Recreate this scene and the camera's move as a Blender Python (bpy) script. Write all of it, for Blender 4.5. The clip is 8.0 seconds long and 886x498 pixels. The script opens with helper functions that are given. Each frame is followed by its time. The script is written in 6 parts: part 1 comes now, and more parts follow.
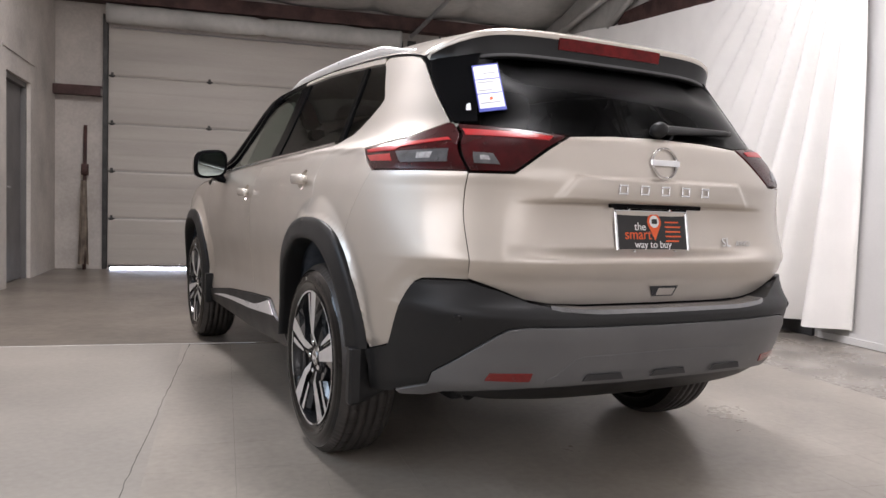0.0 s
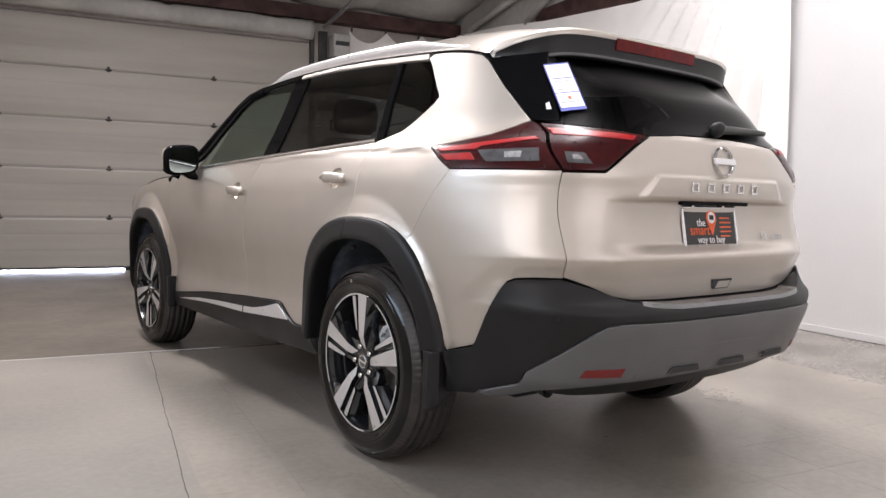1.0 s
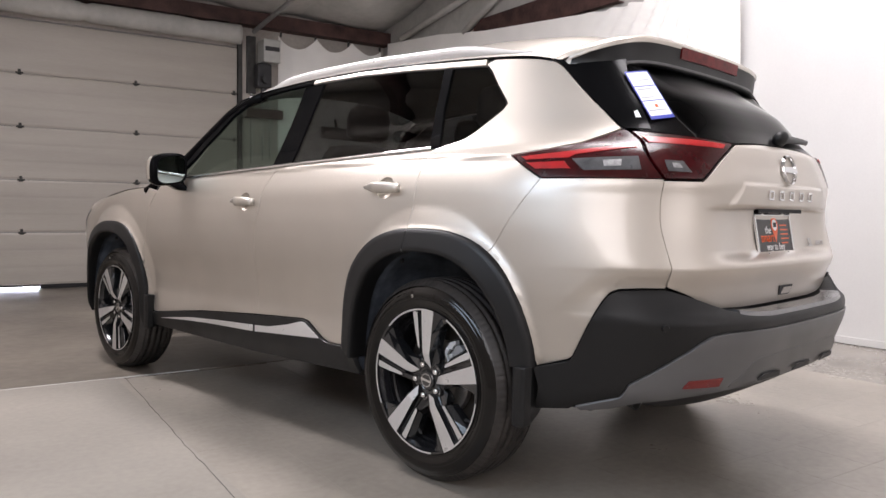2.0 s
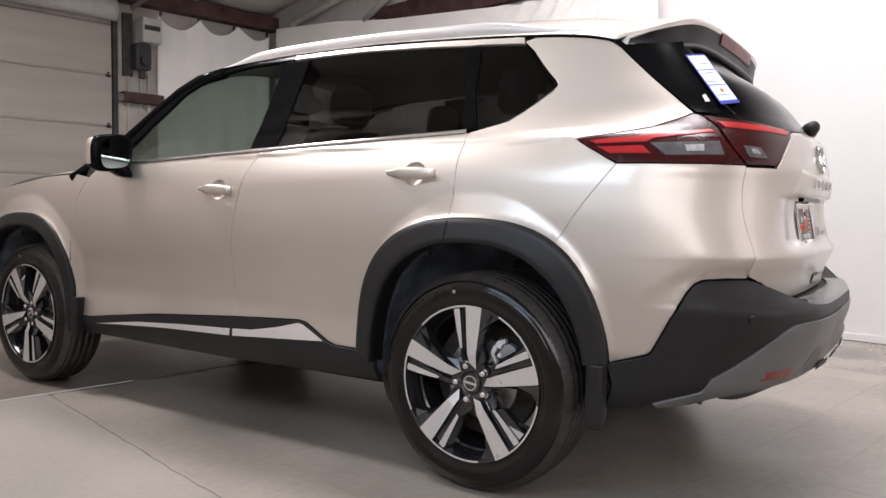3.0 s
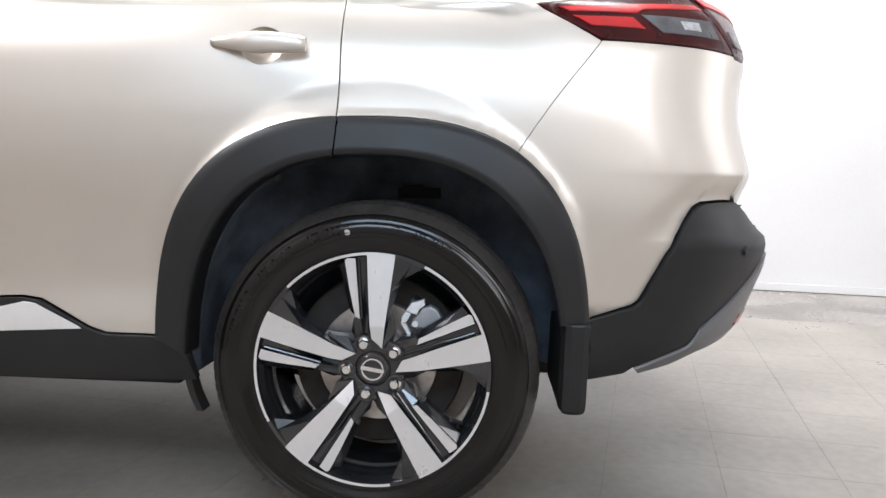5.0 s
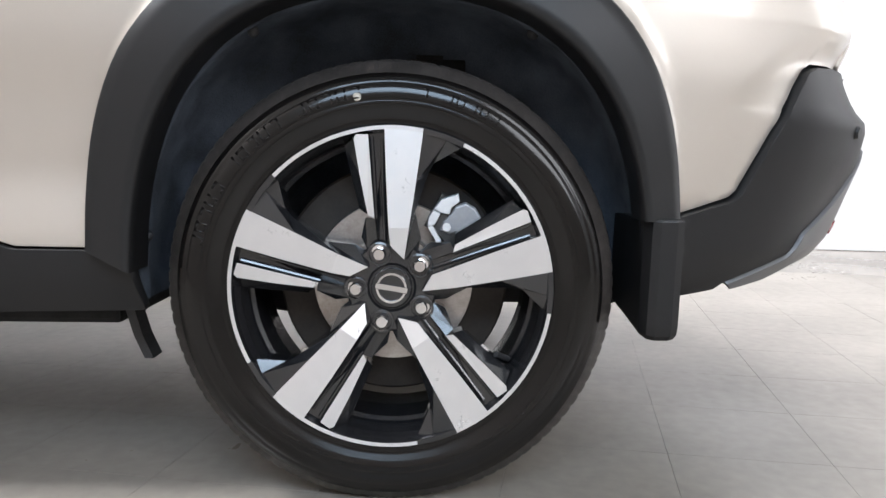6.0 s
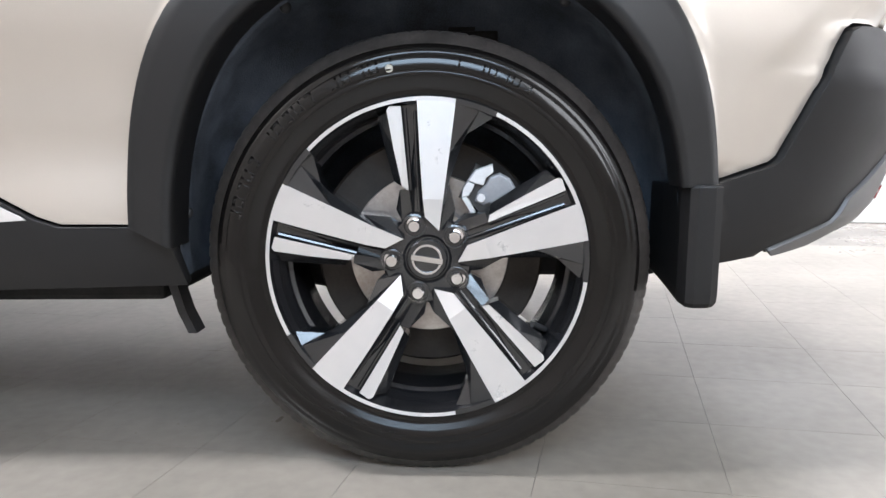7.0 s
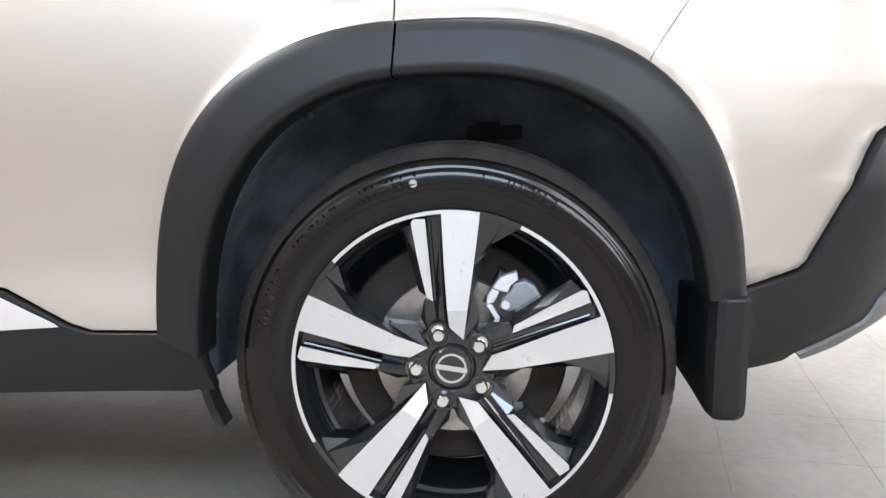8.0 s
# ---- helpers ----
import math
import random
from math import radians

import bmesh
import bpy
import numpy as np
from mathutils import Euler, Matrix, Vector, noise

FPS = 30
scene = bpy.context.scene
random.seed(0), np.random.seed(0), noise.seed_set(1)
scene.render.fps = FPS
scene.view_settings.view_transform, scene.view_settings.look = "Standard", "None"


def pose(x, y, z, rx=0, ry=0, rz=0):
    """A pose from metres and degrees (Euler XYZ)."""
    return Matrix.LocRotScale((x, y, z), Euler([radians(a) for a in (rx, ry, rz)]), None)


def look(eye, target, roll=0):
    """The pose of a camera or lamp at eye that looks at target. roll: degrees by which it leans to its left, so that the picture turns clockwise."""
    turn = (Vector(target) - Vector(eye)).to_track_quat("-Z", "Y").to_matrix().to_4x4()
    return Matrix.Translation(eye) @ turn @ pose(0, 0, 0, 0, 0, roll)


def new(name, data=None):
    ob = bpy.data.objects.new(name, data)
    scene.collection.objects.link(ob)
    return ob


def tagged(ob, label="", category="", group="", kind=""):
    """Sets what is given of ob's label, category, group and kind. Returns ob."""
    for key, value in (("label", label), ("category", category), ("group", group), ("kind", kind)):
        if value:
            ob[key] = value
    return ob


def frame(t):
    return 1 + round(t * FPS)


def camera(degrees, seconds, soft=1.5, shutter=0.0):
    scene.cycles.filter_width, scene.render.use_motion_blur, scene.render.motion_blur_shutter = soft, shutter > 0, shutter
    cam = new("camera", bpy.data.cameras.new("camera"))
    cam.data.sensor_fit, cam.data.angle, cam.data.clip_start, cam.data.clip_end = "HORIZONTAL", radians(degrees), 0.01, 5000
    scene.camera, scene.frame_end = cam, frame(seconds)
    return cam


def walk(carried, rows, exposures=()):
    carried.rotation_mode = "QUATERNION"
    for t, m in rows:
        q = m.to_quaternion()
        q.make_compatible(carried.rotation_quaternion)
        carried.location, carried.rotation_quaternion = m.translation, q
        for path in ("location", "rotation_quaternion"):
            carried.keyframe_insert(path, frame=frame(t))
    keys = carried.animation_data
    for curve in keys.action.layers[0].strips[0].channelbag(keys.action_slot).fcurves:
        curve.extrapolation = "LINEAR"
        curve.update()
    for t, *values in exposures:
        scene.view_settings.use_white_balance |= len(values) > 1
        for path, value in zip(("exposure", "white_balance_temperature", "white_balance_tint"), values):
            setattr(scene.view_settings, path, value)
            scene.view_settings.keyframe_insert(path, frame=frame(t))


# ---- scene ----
cam = camera(60.6, 8.0)
PATH = [
    (0, (-1.786, -2.805, 0.955), (-0.874, -1.028, 0.844), 1.8),
    (0.5, (-2.095, -2.624, 0.953), (-1.03, -0.936, 0.828), 1.5),
    (1, (-2.348, -2.418, 0.963), (-1.146, -0.825, 0.839), 1.2),
    (1.2, (-2.402, -2.387, 0.961), (-1.195, -0.797, 0.84), 1.1),
    (2.3, (-2.87, -1.717, 0.956), (-1.367, -0.401, 0.864), 0.4),
    (2.5, (-2.922, -1.598, 0.935), (-1.377, -0.331, 0.841), 0.3),
    (3, (-2.995, -1.28, 0.925), (-1.33, -0.178, 0.823), 0.7),
    (3.5, (-2.948, -1.007, 0.889), (-1.164, -0.11, 0.789), 0.4),
    (4, (-2.886, -0.743, 0.864), (-0.977, -0.163, 0.732), 1.5),
    (4.2, (-2.84, -0.626, 0.84), (-0.897, -0.171, 0.701), 1.7),
    (5.3, (-2.338, -0.161, 0.738), (-0.349, -0.105, 0.54), 1.2),
    (5.5, (-2.247, -0.114, 0.685), (-0.256, -0.098, 0.493), 1.3),
    (6, (-2.09, -0.057, 0.565), (-0.104, -0.098, 0.332), 0.8),
    (6.5, (-2.082, -0.058, 0.544), (-0.099, -0.036, 0.286), -0.2),
    (7, (-2.095, -0.065, 0.545), (-0.115, -0.001, 0.269), -0.6),
    (7.5, (-2.089, -0.061, 0.562), (-0.111, 0.019, 0.278), -0.9),
    (8, (-2.072, -0.071, 0.717), (-0.096, 0.065, 0.445), -1.0),
]
walk(cam, [(t, look(eye, target, roll)) for t, eye, target, roll in PATH], [(0, 0.0, 6380, 16), (1.0, 0.07, 6400, 16), (3.0, 0.06, 6450, 17), (4.0, 0.26, 6380, 15), (5.5, 0.66, 6060, 11), (6.2, 0.86, 6060, 11), (8, 1.08, 6020, 11)])

# ---- world and lamps ----
world = bpy.data.worlds.new("world")
scene.world = world
world.use_nodes = True
world.node_tree.nodes["Background"].inputs[0].default_value = (0.9, 0.93, 1.0, 1)
world.node_tree.nodes["Background"].inputs[1].default_value = 0.15

PHI = 11.0  # the building is turned against the car
BLD = pose(0, 0, 0, 0, 0, -PHI)


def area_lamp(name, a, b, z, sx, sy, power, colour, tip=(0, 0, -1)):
    """An unseen light panel in the building's axes, facing down or along tip."""
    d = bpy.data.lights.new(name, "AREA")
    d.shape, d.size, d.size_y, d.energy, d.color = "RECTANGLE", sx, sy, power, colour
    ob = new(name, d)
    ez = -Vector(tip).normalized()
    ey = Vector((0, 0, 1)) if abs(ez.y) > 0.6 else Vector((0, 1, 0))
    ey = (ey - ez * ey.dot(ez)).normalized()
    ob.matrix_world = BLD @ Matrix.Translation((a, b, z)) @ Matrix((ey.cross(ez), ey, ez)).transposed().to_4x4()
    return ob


WARM, NEUTRAL = (0.97, 0.955, 0.95), (1.0, 0.97, 0.95)
area_lamp("unseen_light", -1.95, 3.6, 4.2, 0.7, 2.0, 450, WARM)
area_lamp("unseen_light", 0.2, -0.3, 4.2, 0.5, 2.8, 185, WARM)
# Two unseen sources added as windows, set from reflections in paint and wheel.
area_lamp("assumed_window_light", -3.36, -4.05, 2.35, 1.6, 4.1, 95, (1.0, 0.98, 0.96), (1, 0, -0.1))
area_lamp("assumed_window_light", -3.36, -0.65, 2.3, 0.9, 1.9, 40, (0.68, 0.85, 1.0), (1, 0, -0.12))
area_lamp("unseen_light", 2.35, -0.6, 4.1, 0.3, 5.2, 100, NEUTRAL, (0.48, 0, -0.88))
# Upright fill panel added at the south end, unseen, to light the tailgate.
area_lamp("unseen_light", 1.8, -6.3, 2.1, 3.0, 3.6, 62, NEUTRAL, (0.0, 1, -0.05))


# ---- materials ----
def material(name, colour, rough=0.5, metal=0.0, spread=0.06, size=6.0, fine=90.0, bump=0.1, bump_depth=0.002, coat=0.0, stretch=(1, 1, 1), dark=None, spec=0.5, at_place=False):
    """A principled material with stains at one scale, grain at another and a fine bump."""
    m = bpy.data.materials.new(name)
    m.use_nodes = True
    nt = m.node_tree
    n, l = nt.nodes, nt.links
    p = n["Principled BSDF"]
    p.inputs["Metallic"].default_value = metal
    p.inputs["Coat Weight"].default_value = coat
    p.inputs["Coat Roughness"].default_value = 0.15
    p.inputs["Specular IOR Level"].default_value = spec
    tc = n.new("ShaderNodeTexCoord")
    mp = n.new("ShaderNodeMapping")
    mp.inputs["Scale"].default_value = stretch
    l.new(n.new("ShaderNodeNewGeometry").outputs["Position"] if at_place else tc.outputs["Object"], mp.inputs[0])
    big, small = n.new("ShaderNodeTexNoise"), n.new("ShaderNodeTexNoise")
    big.inputs["Scale"].default_value, big.inputs["Detail"].default_value = size, 6
    small.inputs["Scale"].default_value, small.inputs["Detail"].default_value = fine, 3
    for t in (big, small):
        l.new(mp.outputs[0], t.inputs["Vector"])
    add = n.new("ShaderNodeMath")
    add.operation = "MULTIPLY_ADD"
    add.inputs[1].default_value = 0.35
    l.new(small.outputs[0], add.inputs[0])
    l.new(big.outputs[0], add.inputs[2])
    ramp = n.new("ShaderNodeMapRange")
    ramp.inputs[1].default_value, ramp.inputs[2].default_value = 0.45, 0.95
    ramp.clamp = True
    l.new(add.outputs[0], ramp.inputs[0])
    mix = n.new("ShaderNodeMix")
    mix.data_type = "RGBA"
    lo = dark or [c * (1 - 2.2 * spread) for c in colour]
    mix.inputs[6].default_value = (*lo, 1)
    mix.inputs[7].default_value = (*[min(1, c * (1 + spread)) for c in colour], 1)
    l.new(ramp.outputs[0], mix.inputs[0])
    l.new(mix.outputs[2], p.inputs["Base Color"])
    rr = n.new("ShaderNodeMapRange")
    rr.inputs[3].default_value, rr.inputs[4].default_value = min(1, rough * 1.12), rough * 0.88
    l.new(ramp.outputs[0], rr.inputs[0])
    l.new(rr.outputs[0], p.inputs["Roughness"])
    if bump:
        b = n.new("ShaderNodeBump")
        b.inputs["Strength"].default_value, b.inputs["Distance"].default_value = bump, bump_depth
        l.new(small.outputs[0], b.inputs["Height"])
        l.new(b.outputs[0], p.inputs["Normal"])
    return m


def glass(name, tint, rough=0.0, gloss=1.5):
    """A tinted pane: light passes in the tint's colour, and the surface mirrors by Fresnel."""
    m = bpy.data.materials.new(name)
    m.use_nodes = True
    n, l = m.node_tree.nodes, m.node_tree.links
    n.remove(n["Principled BSDF"])
    tr, gl, mix, fr = n.new("ShaderNodeBsdfTransparent"), n.new("ShaderNodeBsdfGlossy"), n.new("ShaderNodeMixShader"), n.new("ShaderNodeFresnel")
    tr.inputs[0].default_value = (*tint, 1)
    gl.inputs["Roughness"].default_value = rough
    fr.inputs[0].default_value = gloss
    l.new(fr.outputs[0], mix.inputs[0])
    l.new(tr.outputs[0], mix.inputs[1])
    l.new(gl.outputs[0], mix.inputs[2])
    l.new(mix.outputs[0], n["Material Output"].inputs[0])
    return m


def glow(name, colour, strength):
    m = bpy.data.materials.new(name)
    m.use_nodes = True
    p = m.node_tree.nodes["Principled BSDF"]
    p.inputs["Base Color"].default_value = (*colour, 1)
    p.inputs["Emission Color"].default_value = (*colour, 1)
    p.inputs["Emission Strength"].default_value = strength
    return m


PAINT = material("champagne_paint", (0.562, 0.513, 0.455), 0.46, 0.78, 0.02, 3, 900, 0.03, 0.0004, coat=1.0)
CLADDING = material("black_cladding", (0.0100, 0.0098, 0.0102), 0.46, 0, 0.1, 5, 600, 0.12, 0.0006, spec=0.34)
SKID = material("grey_skid", (0.125, 0.125, 0.128), 0.42, 0.2, 0.05, 5, 500, 0.06, 0.0005)
GLOSS_BLACK = material("gloss_black", (0.0045, 0.0045, 0.005), 0.16, 0, 0.1, 5, 300, 0, spec=0.05)
RUBBER = material("tyre_rubber", (0.0050, 0.0043, 0.004), 0.14, 0, 0.15, 14, 300, 0.04, 0.001, spec=0.36)
TREAD = material("tread_rubber", (0.036, 0.031, 0.028), 0.45, 0, 0.25, 20, 200, 0.2, 0.001)
MACHINED = material("machined_alloy", (0.69, 0.675, 0.67), 0.3, 0.6, 0.02, 30, 900, 0)
# the lathe's circular grooves spread reflections along the radius
tangent = MACHINED.node_tree.nodes.new("ShaderNodeTangent")
tangent.direction_type, tangent.axis = "RADIAL", "Z"
MACHINED.node_tree.links.new(tangent.outputs[0], MACHINED.node_tree.nodes["Principled BSDF"].inputs["Tangent"])
MACHINED.node_tree.nodes["Principled BSDF"].inputs["Anisotropic"].default_value = 0.85
MACHINED.node_tree.nodes["Principled BSDF"].inputs["Anisotropic Rotation"].default_value = 0.25
ALLOY_DARK = material("dark_alloy_paint", (0.013, 0.0135, 0.015), 0.2, 0.0, 0.08, 12, 300, 0, coat=1.0, spec=0.4)
SCUFF = material("scuff_steel", (0.26, 0.26, 0.265), 0.24, 1.0, 0.05, 30, 300, 0.05, 0.0004)
SATIN = material("satin_silver", (0.78, 0.765, 0.76), 0.3, 0.6, 0.02, 30, 900, 0.04, 0.0003)
CHROME = material("chrome", (0.82, 0.82, 0.83), 0.08, 1.0, 0.02, 10, 300, 0)
MIRROR = material("mirror_glass", (0.36, 0.41, 0.40), 0.02, 1.0, 0.01, 10, 300, 0)
STEEL = material("brake_steel", (0.50, 0.485, 0.47), 0.38, 0.85, 0.12, 25, 200, 0.1, 0.0008, dark=(0.34, 0.30, 0.27))
SHIELD = material("brake_shield", (0.035, 0.028, 0.023), 0.6, 0.2, 0.2, 20, 200, 0.1, 0.001)
CAST_GREY = material("cast_grey", (0.30, 0.31, 0.33), 0.5, 0.4, 0.1, 30, 200, 0.15, 0.001)
CALIPER = material("caliper_zinc", (0.80, 0.83, 0.86), 0.35, 0.5, 0.08, 40, 300, 0.1, 0.0005)
BARREL = material("barrel_black", (0.018, 0.018, 0.020), 0.18, 0.2, 0.1, 12, 200, 0, coat=0.6)
LINER = material("wheel_liner_felt", (0.088, 0.106, 0.136), 0.95, 0, 0.3, 12, 350, 0.5, 0.003)
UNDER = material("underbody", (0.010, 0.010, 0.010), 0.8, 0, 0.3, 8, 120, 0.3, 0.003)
WINDOW_CLEAR = glass("front_window_glass", (0.50, 0.575, 0.535))
WINDOW_DARK = glass("privacy_glass", (0.12, 0.115, 0.12))
REAR_GLASS = glass("rear_glass", (0.05, 0.05, 0.053), 0.3, 1.11)
RED_LENS = material("red_lens", (0.40, 0.010, 0.012), 0.3, 0, 0.1, 20, 200, 0, coat=0.15)
RED_DARK = material("smoked_red_lens", (0.042, 0.002, 0.003), 0.25, 0, 0.2, 20, 200, 0, coat=0.05, spec=0.3)
CLEAR_LENS = material("clear_lens", (0.115, 0.115, 0.12), 0.3, 0.3, 0.2, 30, 200, 0, coat=0.15)
LAMP_BOWL = material("lamp_bowl", (0.42, 0.41, 0.41), 0.5, 0.3, 0.2, 60, 300, 0.1, 0.0005)
REFLECTOR = material("red_reflector", (0.17, 0.010, 0.010), 0.25, 0, 0.1, 60, 300, 0.1, 0.0005, coat=0.3)
BRAKE_LENS = material("dark_red_lens", (0.15, 0.007, 0.008), 0.3, 0, 0.25, 20, 200, 0, spec=0.2)
WHITE_LABEL = material("white_label", (0.82, 0.83, 0.85), 0.5, 0, 0.02, 20, 200, 0)
BLUE_LABEL = material("blue_label", (0.05, 0.07, 0.45), 0.4, 0, 0.05, 20, 200, 0)
GREY_INK = material("grey_ink", (0.35, 0.36, 0.4), 0.5, 0, 0.05, 20, 200, 0)
ORANGE = material("orange_print", (0.85, 0.12, 0.02), 0.4, 0, 0.03, 20, 200, 0)
DOT = material("pale_paint_dot", (0.42, 0.40, 0.34), 0.5, 0, 0.2, 200, 600, 0)
WHITE_PRINT = material("white_print", (0.85, 0.85, 0.85), 0.4, 0, 0.02, 20, 200, 0)
BLACK_PRINT = material("black_print", (0.012, 0.011, 0.011), 0.35, 0, 0.05, 20, 200, 0)
SEAT = material("seat_leather", (0.20, 0.19, 0.18), 0.5, 0, 0.08, 10, 200, 0.1, 0.001)
TRIM_DARK = material("cabin_trim", (0.03, 0.03, 0.032), 0.6, 0, 0.1, 10, 200, 0.1, 0.001)
CONCRETE_DARK = material("stained_concrete", (0.170, 0.146, 0.120), 0.34, 0, 0.22, 1.1, 14, 0.02, 0.002)
CONCRETE_WARM = material("worn_tile_floor", (0.285, 0.258, 0.226), 0.27, 0, 0.24, 1.7, 30, 0.02, 0.002)
CONCRETE = material("concrete_floor", (0.295, 0.270, 0.236), 0.33, 0, 0.12, 1.0, 34, 0.02, 0.002)
JOINT = material("joint_grime", (0.060, 0.052, 0.044), 0.7, 0, 0.3, 9, 60, 0.1, 0.001)
WALL_WHITE = material("white_wall_paint", (0.62, 0.612, 0.602), 0.7, 0, 0.03, 1.0, 60, 0.05, 0.001)
WALL_BLOCK = material("painted_block", (0.46, 0.42, 0.38), 0.75, 0, 0.13, 1.6, 30, 0.2, 0.002)
CEILING = material("white_insulation", (0.47, 0.46, 0.435), 0.6, 0, 0.12, 1.6, 12, 0.25, 0.01)
DOOR_PANEL = material("garage_door_enamel", (0.385, 0.352, 0.312), 0.5, 0, 0.06, 1.2, 40, 0.06, 0.001, stretch=(0.4, 1, 4))
RUST = material("red_oxide_steel", (0.075, 0.035, 0.03), 0.7, 0.1, 0.3, 5, 50, 0.2, 0.002)
GALV = material("galvanised_steel", (0.42, 0.42, 0.42), 0.45, 0.8, 0.12, 14, 80, 0.1, 0.001)
DARK_STEEL = material("dark_steel", (0.06, 0.058, 0.055), 0.55, 0.5, 0.2, 10, 80, 0.1, 0.001)
GREY_DOOR = material("grey_door_paint", (0.115, 0.108, 0.105), 0.5, 0, 0.06, 3, 60, 0.05, 0.001)
CLOTH = material("white_curtain_cloth", (0.86, 0.84, 0.81), 0.85, 0, 0.04, 2.0, 250, 0.25, 0.002)
DIRTY_CLOTH = material("dirty_cloth", (0.20, 0.16, 0.125), 0.9, 0, 0.25, 8, 200, 0.3, 0.002)
PLASTIC_GREY = material("grey_plastic", (0.45, 0.45, 0.43), 0.5, 0, 0.05, 8, 100, 0.05, 0.001)
DAYLIGHT = glow("daylight_gap", (0.75, 0.85, 1.0), 22.0)


# ---- mesh helpers ----
def to_mesh(name, bm, mats, smooth=True):
    me = bpy.data.meshes.new(name)
    bm.to_mesh(me)
    bm.free()
    for m in mats if isinstance(mats, (list, tuple)) else [mats]:
        me.materials.append(m)
    if smooth:
        me.polygons.foreach_set("use_smooth", [True] * len(me.polygons))
    return me


def part(name, bm, mat, parent=None, label="", smooth=False, m=None):
    """Links a bmesh as one mesh object, under a thing or a part."""
    ob = new(name, bm if isinstance(bm, bpy.types.Mesh) else to_mesh(name, bm, mat, smooth))
    if parent is not None:
        ob.parent = parent
    if m is not None:
        ob.matrix_local = m
    if label:
        ob["label"] = label
    return ob


def thing(name, label, category, group="", m=None):
    ob = tagged(new(name), label, category, group)
    if m is not None:
        ob.matrix_world = m
    return ob


def structure(name, bm, mat, label, category, m=None, smooth=False):
    ob = part(name, bm, mat, None, smooth=smooth)
    if m is not None:
        ob.matrix_world = m
    return tagged(ob, label, category, kind="structure")


def add_box(bm, lo, hi, bevel=0.0, mi=0):
    x0, y0, z0 = lo
    x1, y1, z1 = hi
    v = [bm.verts.new(c) for c in ((x0, y0, z0), (x1, y0, z0), (x1, y1, z0), (x0, y1, z0), (x0, y0, z1), (x1, y0, z1), (x1, y1, z1), (x0, y1, z1))]
    fs = [bm.faces.new([v[i] for i in q]) for q in ((3, 2, 1, 0), (4, 5, 6, 7), (0, 1, 5, 4), (1, 2, 6, 5), (2, 3, 7, 6), (3, 0, 4, 7))]
    for f in fs:
        f.material_index = mi
    if bevel:
        es = list({e for f in fs for e in f.edges})
        bmesh.ops.bevel(bm, geom=es, offset=bevel, segments=2, affect="EDGES", profile=0.6)
    return bm


def box(lo, hi, bevel=0.0):
    return add_box(bmesh.new(), lo, hi, bevel)


def add_loft(bm, rings, close=True, caps=False, mi=0):
    """Joins rings of equally many points by quads."""
    vs = [[bm.verts.new(p) for p in r] for r in rings]
    n = len(vs[0])
    for a, b in zip(vs, vs[1:]):
        for i in range(n if close else n - 1):
            f = bm.faces.new((a[i], a[(i + 1) % n], b[(i + 1) % n], b[i]))
            f.material_index = mi
    if caps:
        for r, flip in ((vs[0], True), (vs[-1], False)):
            f = bm.faces.new(r[::-1] if flip else r)
            f.material_index = mi
    return vs


def add_tube(bm, pts, radius, sides=10, caps=True, mi=0):
    """A round bar along points."""
    pts = [Vector(p) for p in pts]
    rings = []
    for i, p in enumerate(pts):
        d = (pts[min(i + 1, len(pts) - 1)] - pts[max(i - 1, 0)]).normalized()
        a = d.orthogonal().normalized() if i == 0 else (rings_a - d * rings_a.dot(d)).normalized()
        rings_a = a
        b = d.cross(a)
        rings.append([p + radius * (math.cos(k) * a + math.sin(k) * b) for k in np.linspace(0, 2 * math.pi, sides, endpoint=False)])
    add_loft(bm, rings, True, caps, mi)
    return bm


def hermite(table):
    """A smooth curve through (key, value) pairs with no overshoot."""
    k, v = np.array(table, float).T
    h, d = np.diff(k), np.diff(v) / np.diff(k)
    m = np.zeros(len(k))
    for i in range(1, len(k) - 1):
        if d[i - 1] * d[i] > 0:
            w1, w2 = 2 * h[i] + h[i - 1], h[i] + 2 * h[i - 1]
            m[i] = (w1 + w2) / (w1 / d[i - 1] + w2 / d[i])
    m[0], m[-1] = d[0], d[-1]

    def f(x):
        x = np.clip(x, k[0], k[-1])
        i = np.clip(np.searchsorted(k, x) - 1, 0, len(k) - 2)
        t = (x - k[i]) / h[i]
        return v[i] * (1 + 2 * t) * (1 - t) ** 2 + h[i] * m[i] * t * (1 - t) ** 2 + v[i + 1] * t * t * (3 - 2 * t) - h[i] * m[i + 1] * t * t * (1 - t)

    return f


def step(a, b, x):
    t = np.clip((x - a) / (b - a), 0, 1)
    return t * t * (3 - 2 * t)


# ---- the room ----
A0, A1, B0, B1, ZC = -3.32, 3.42, -6.5, 7.72, 4.3


def floor_slab(name, a0, a1, b0, b1, mat, label, top=0.0):
    return structure(name, box((a0, b0, top - 0.15), (a1, b1, top)), mat, label, "floor", BLD)


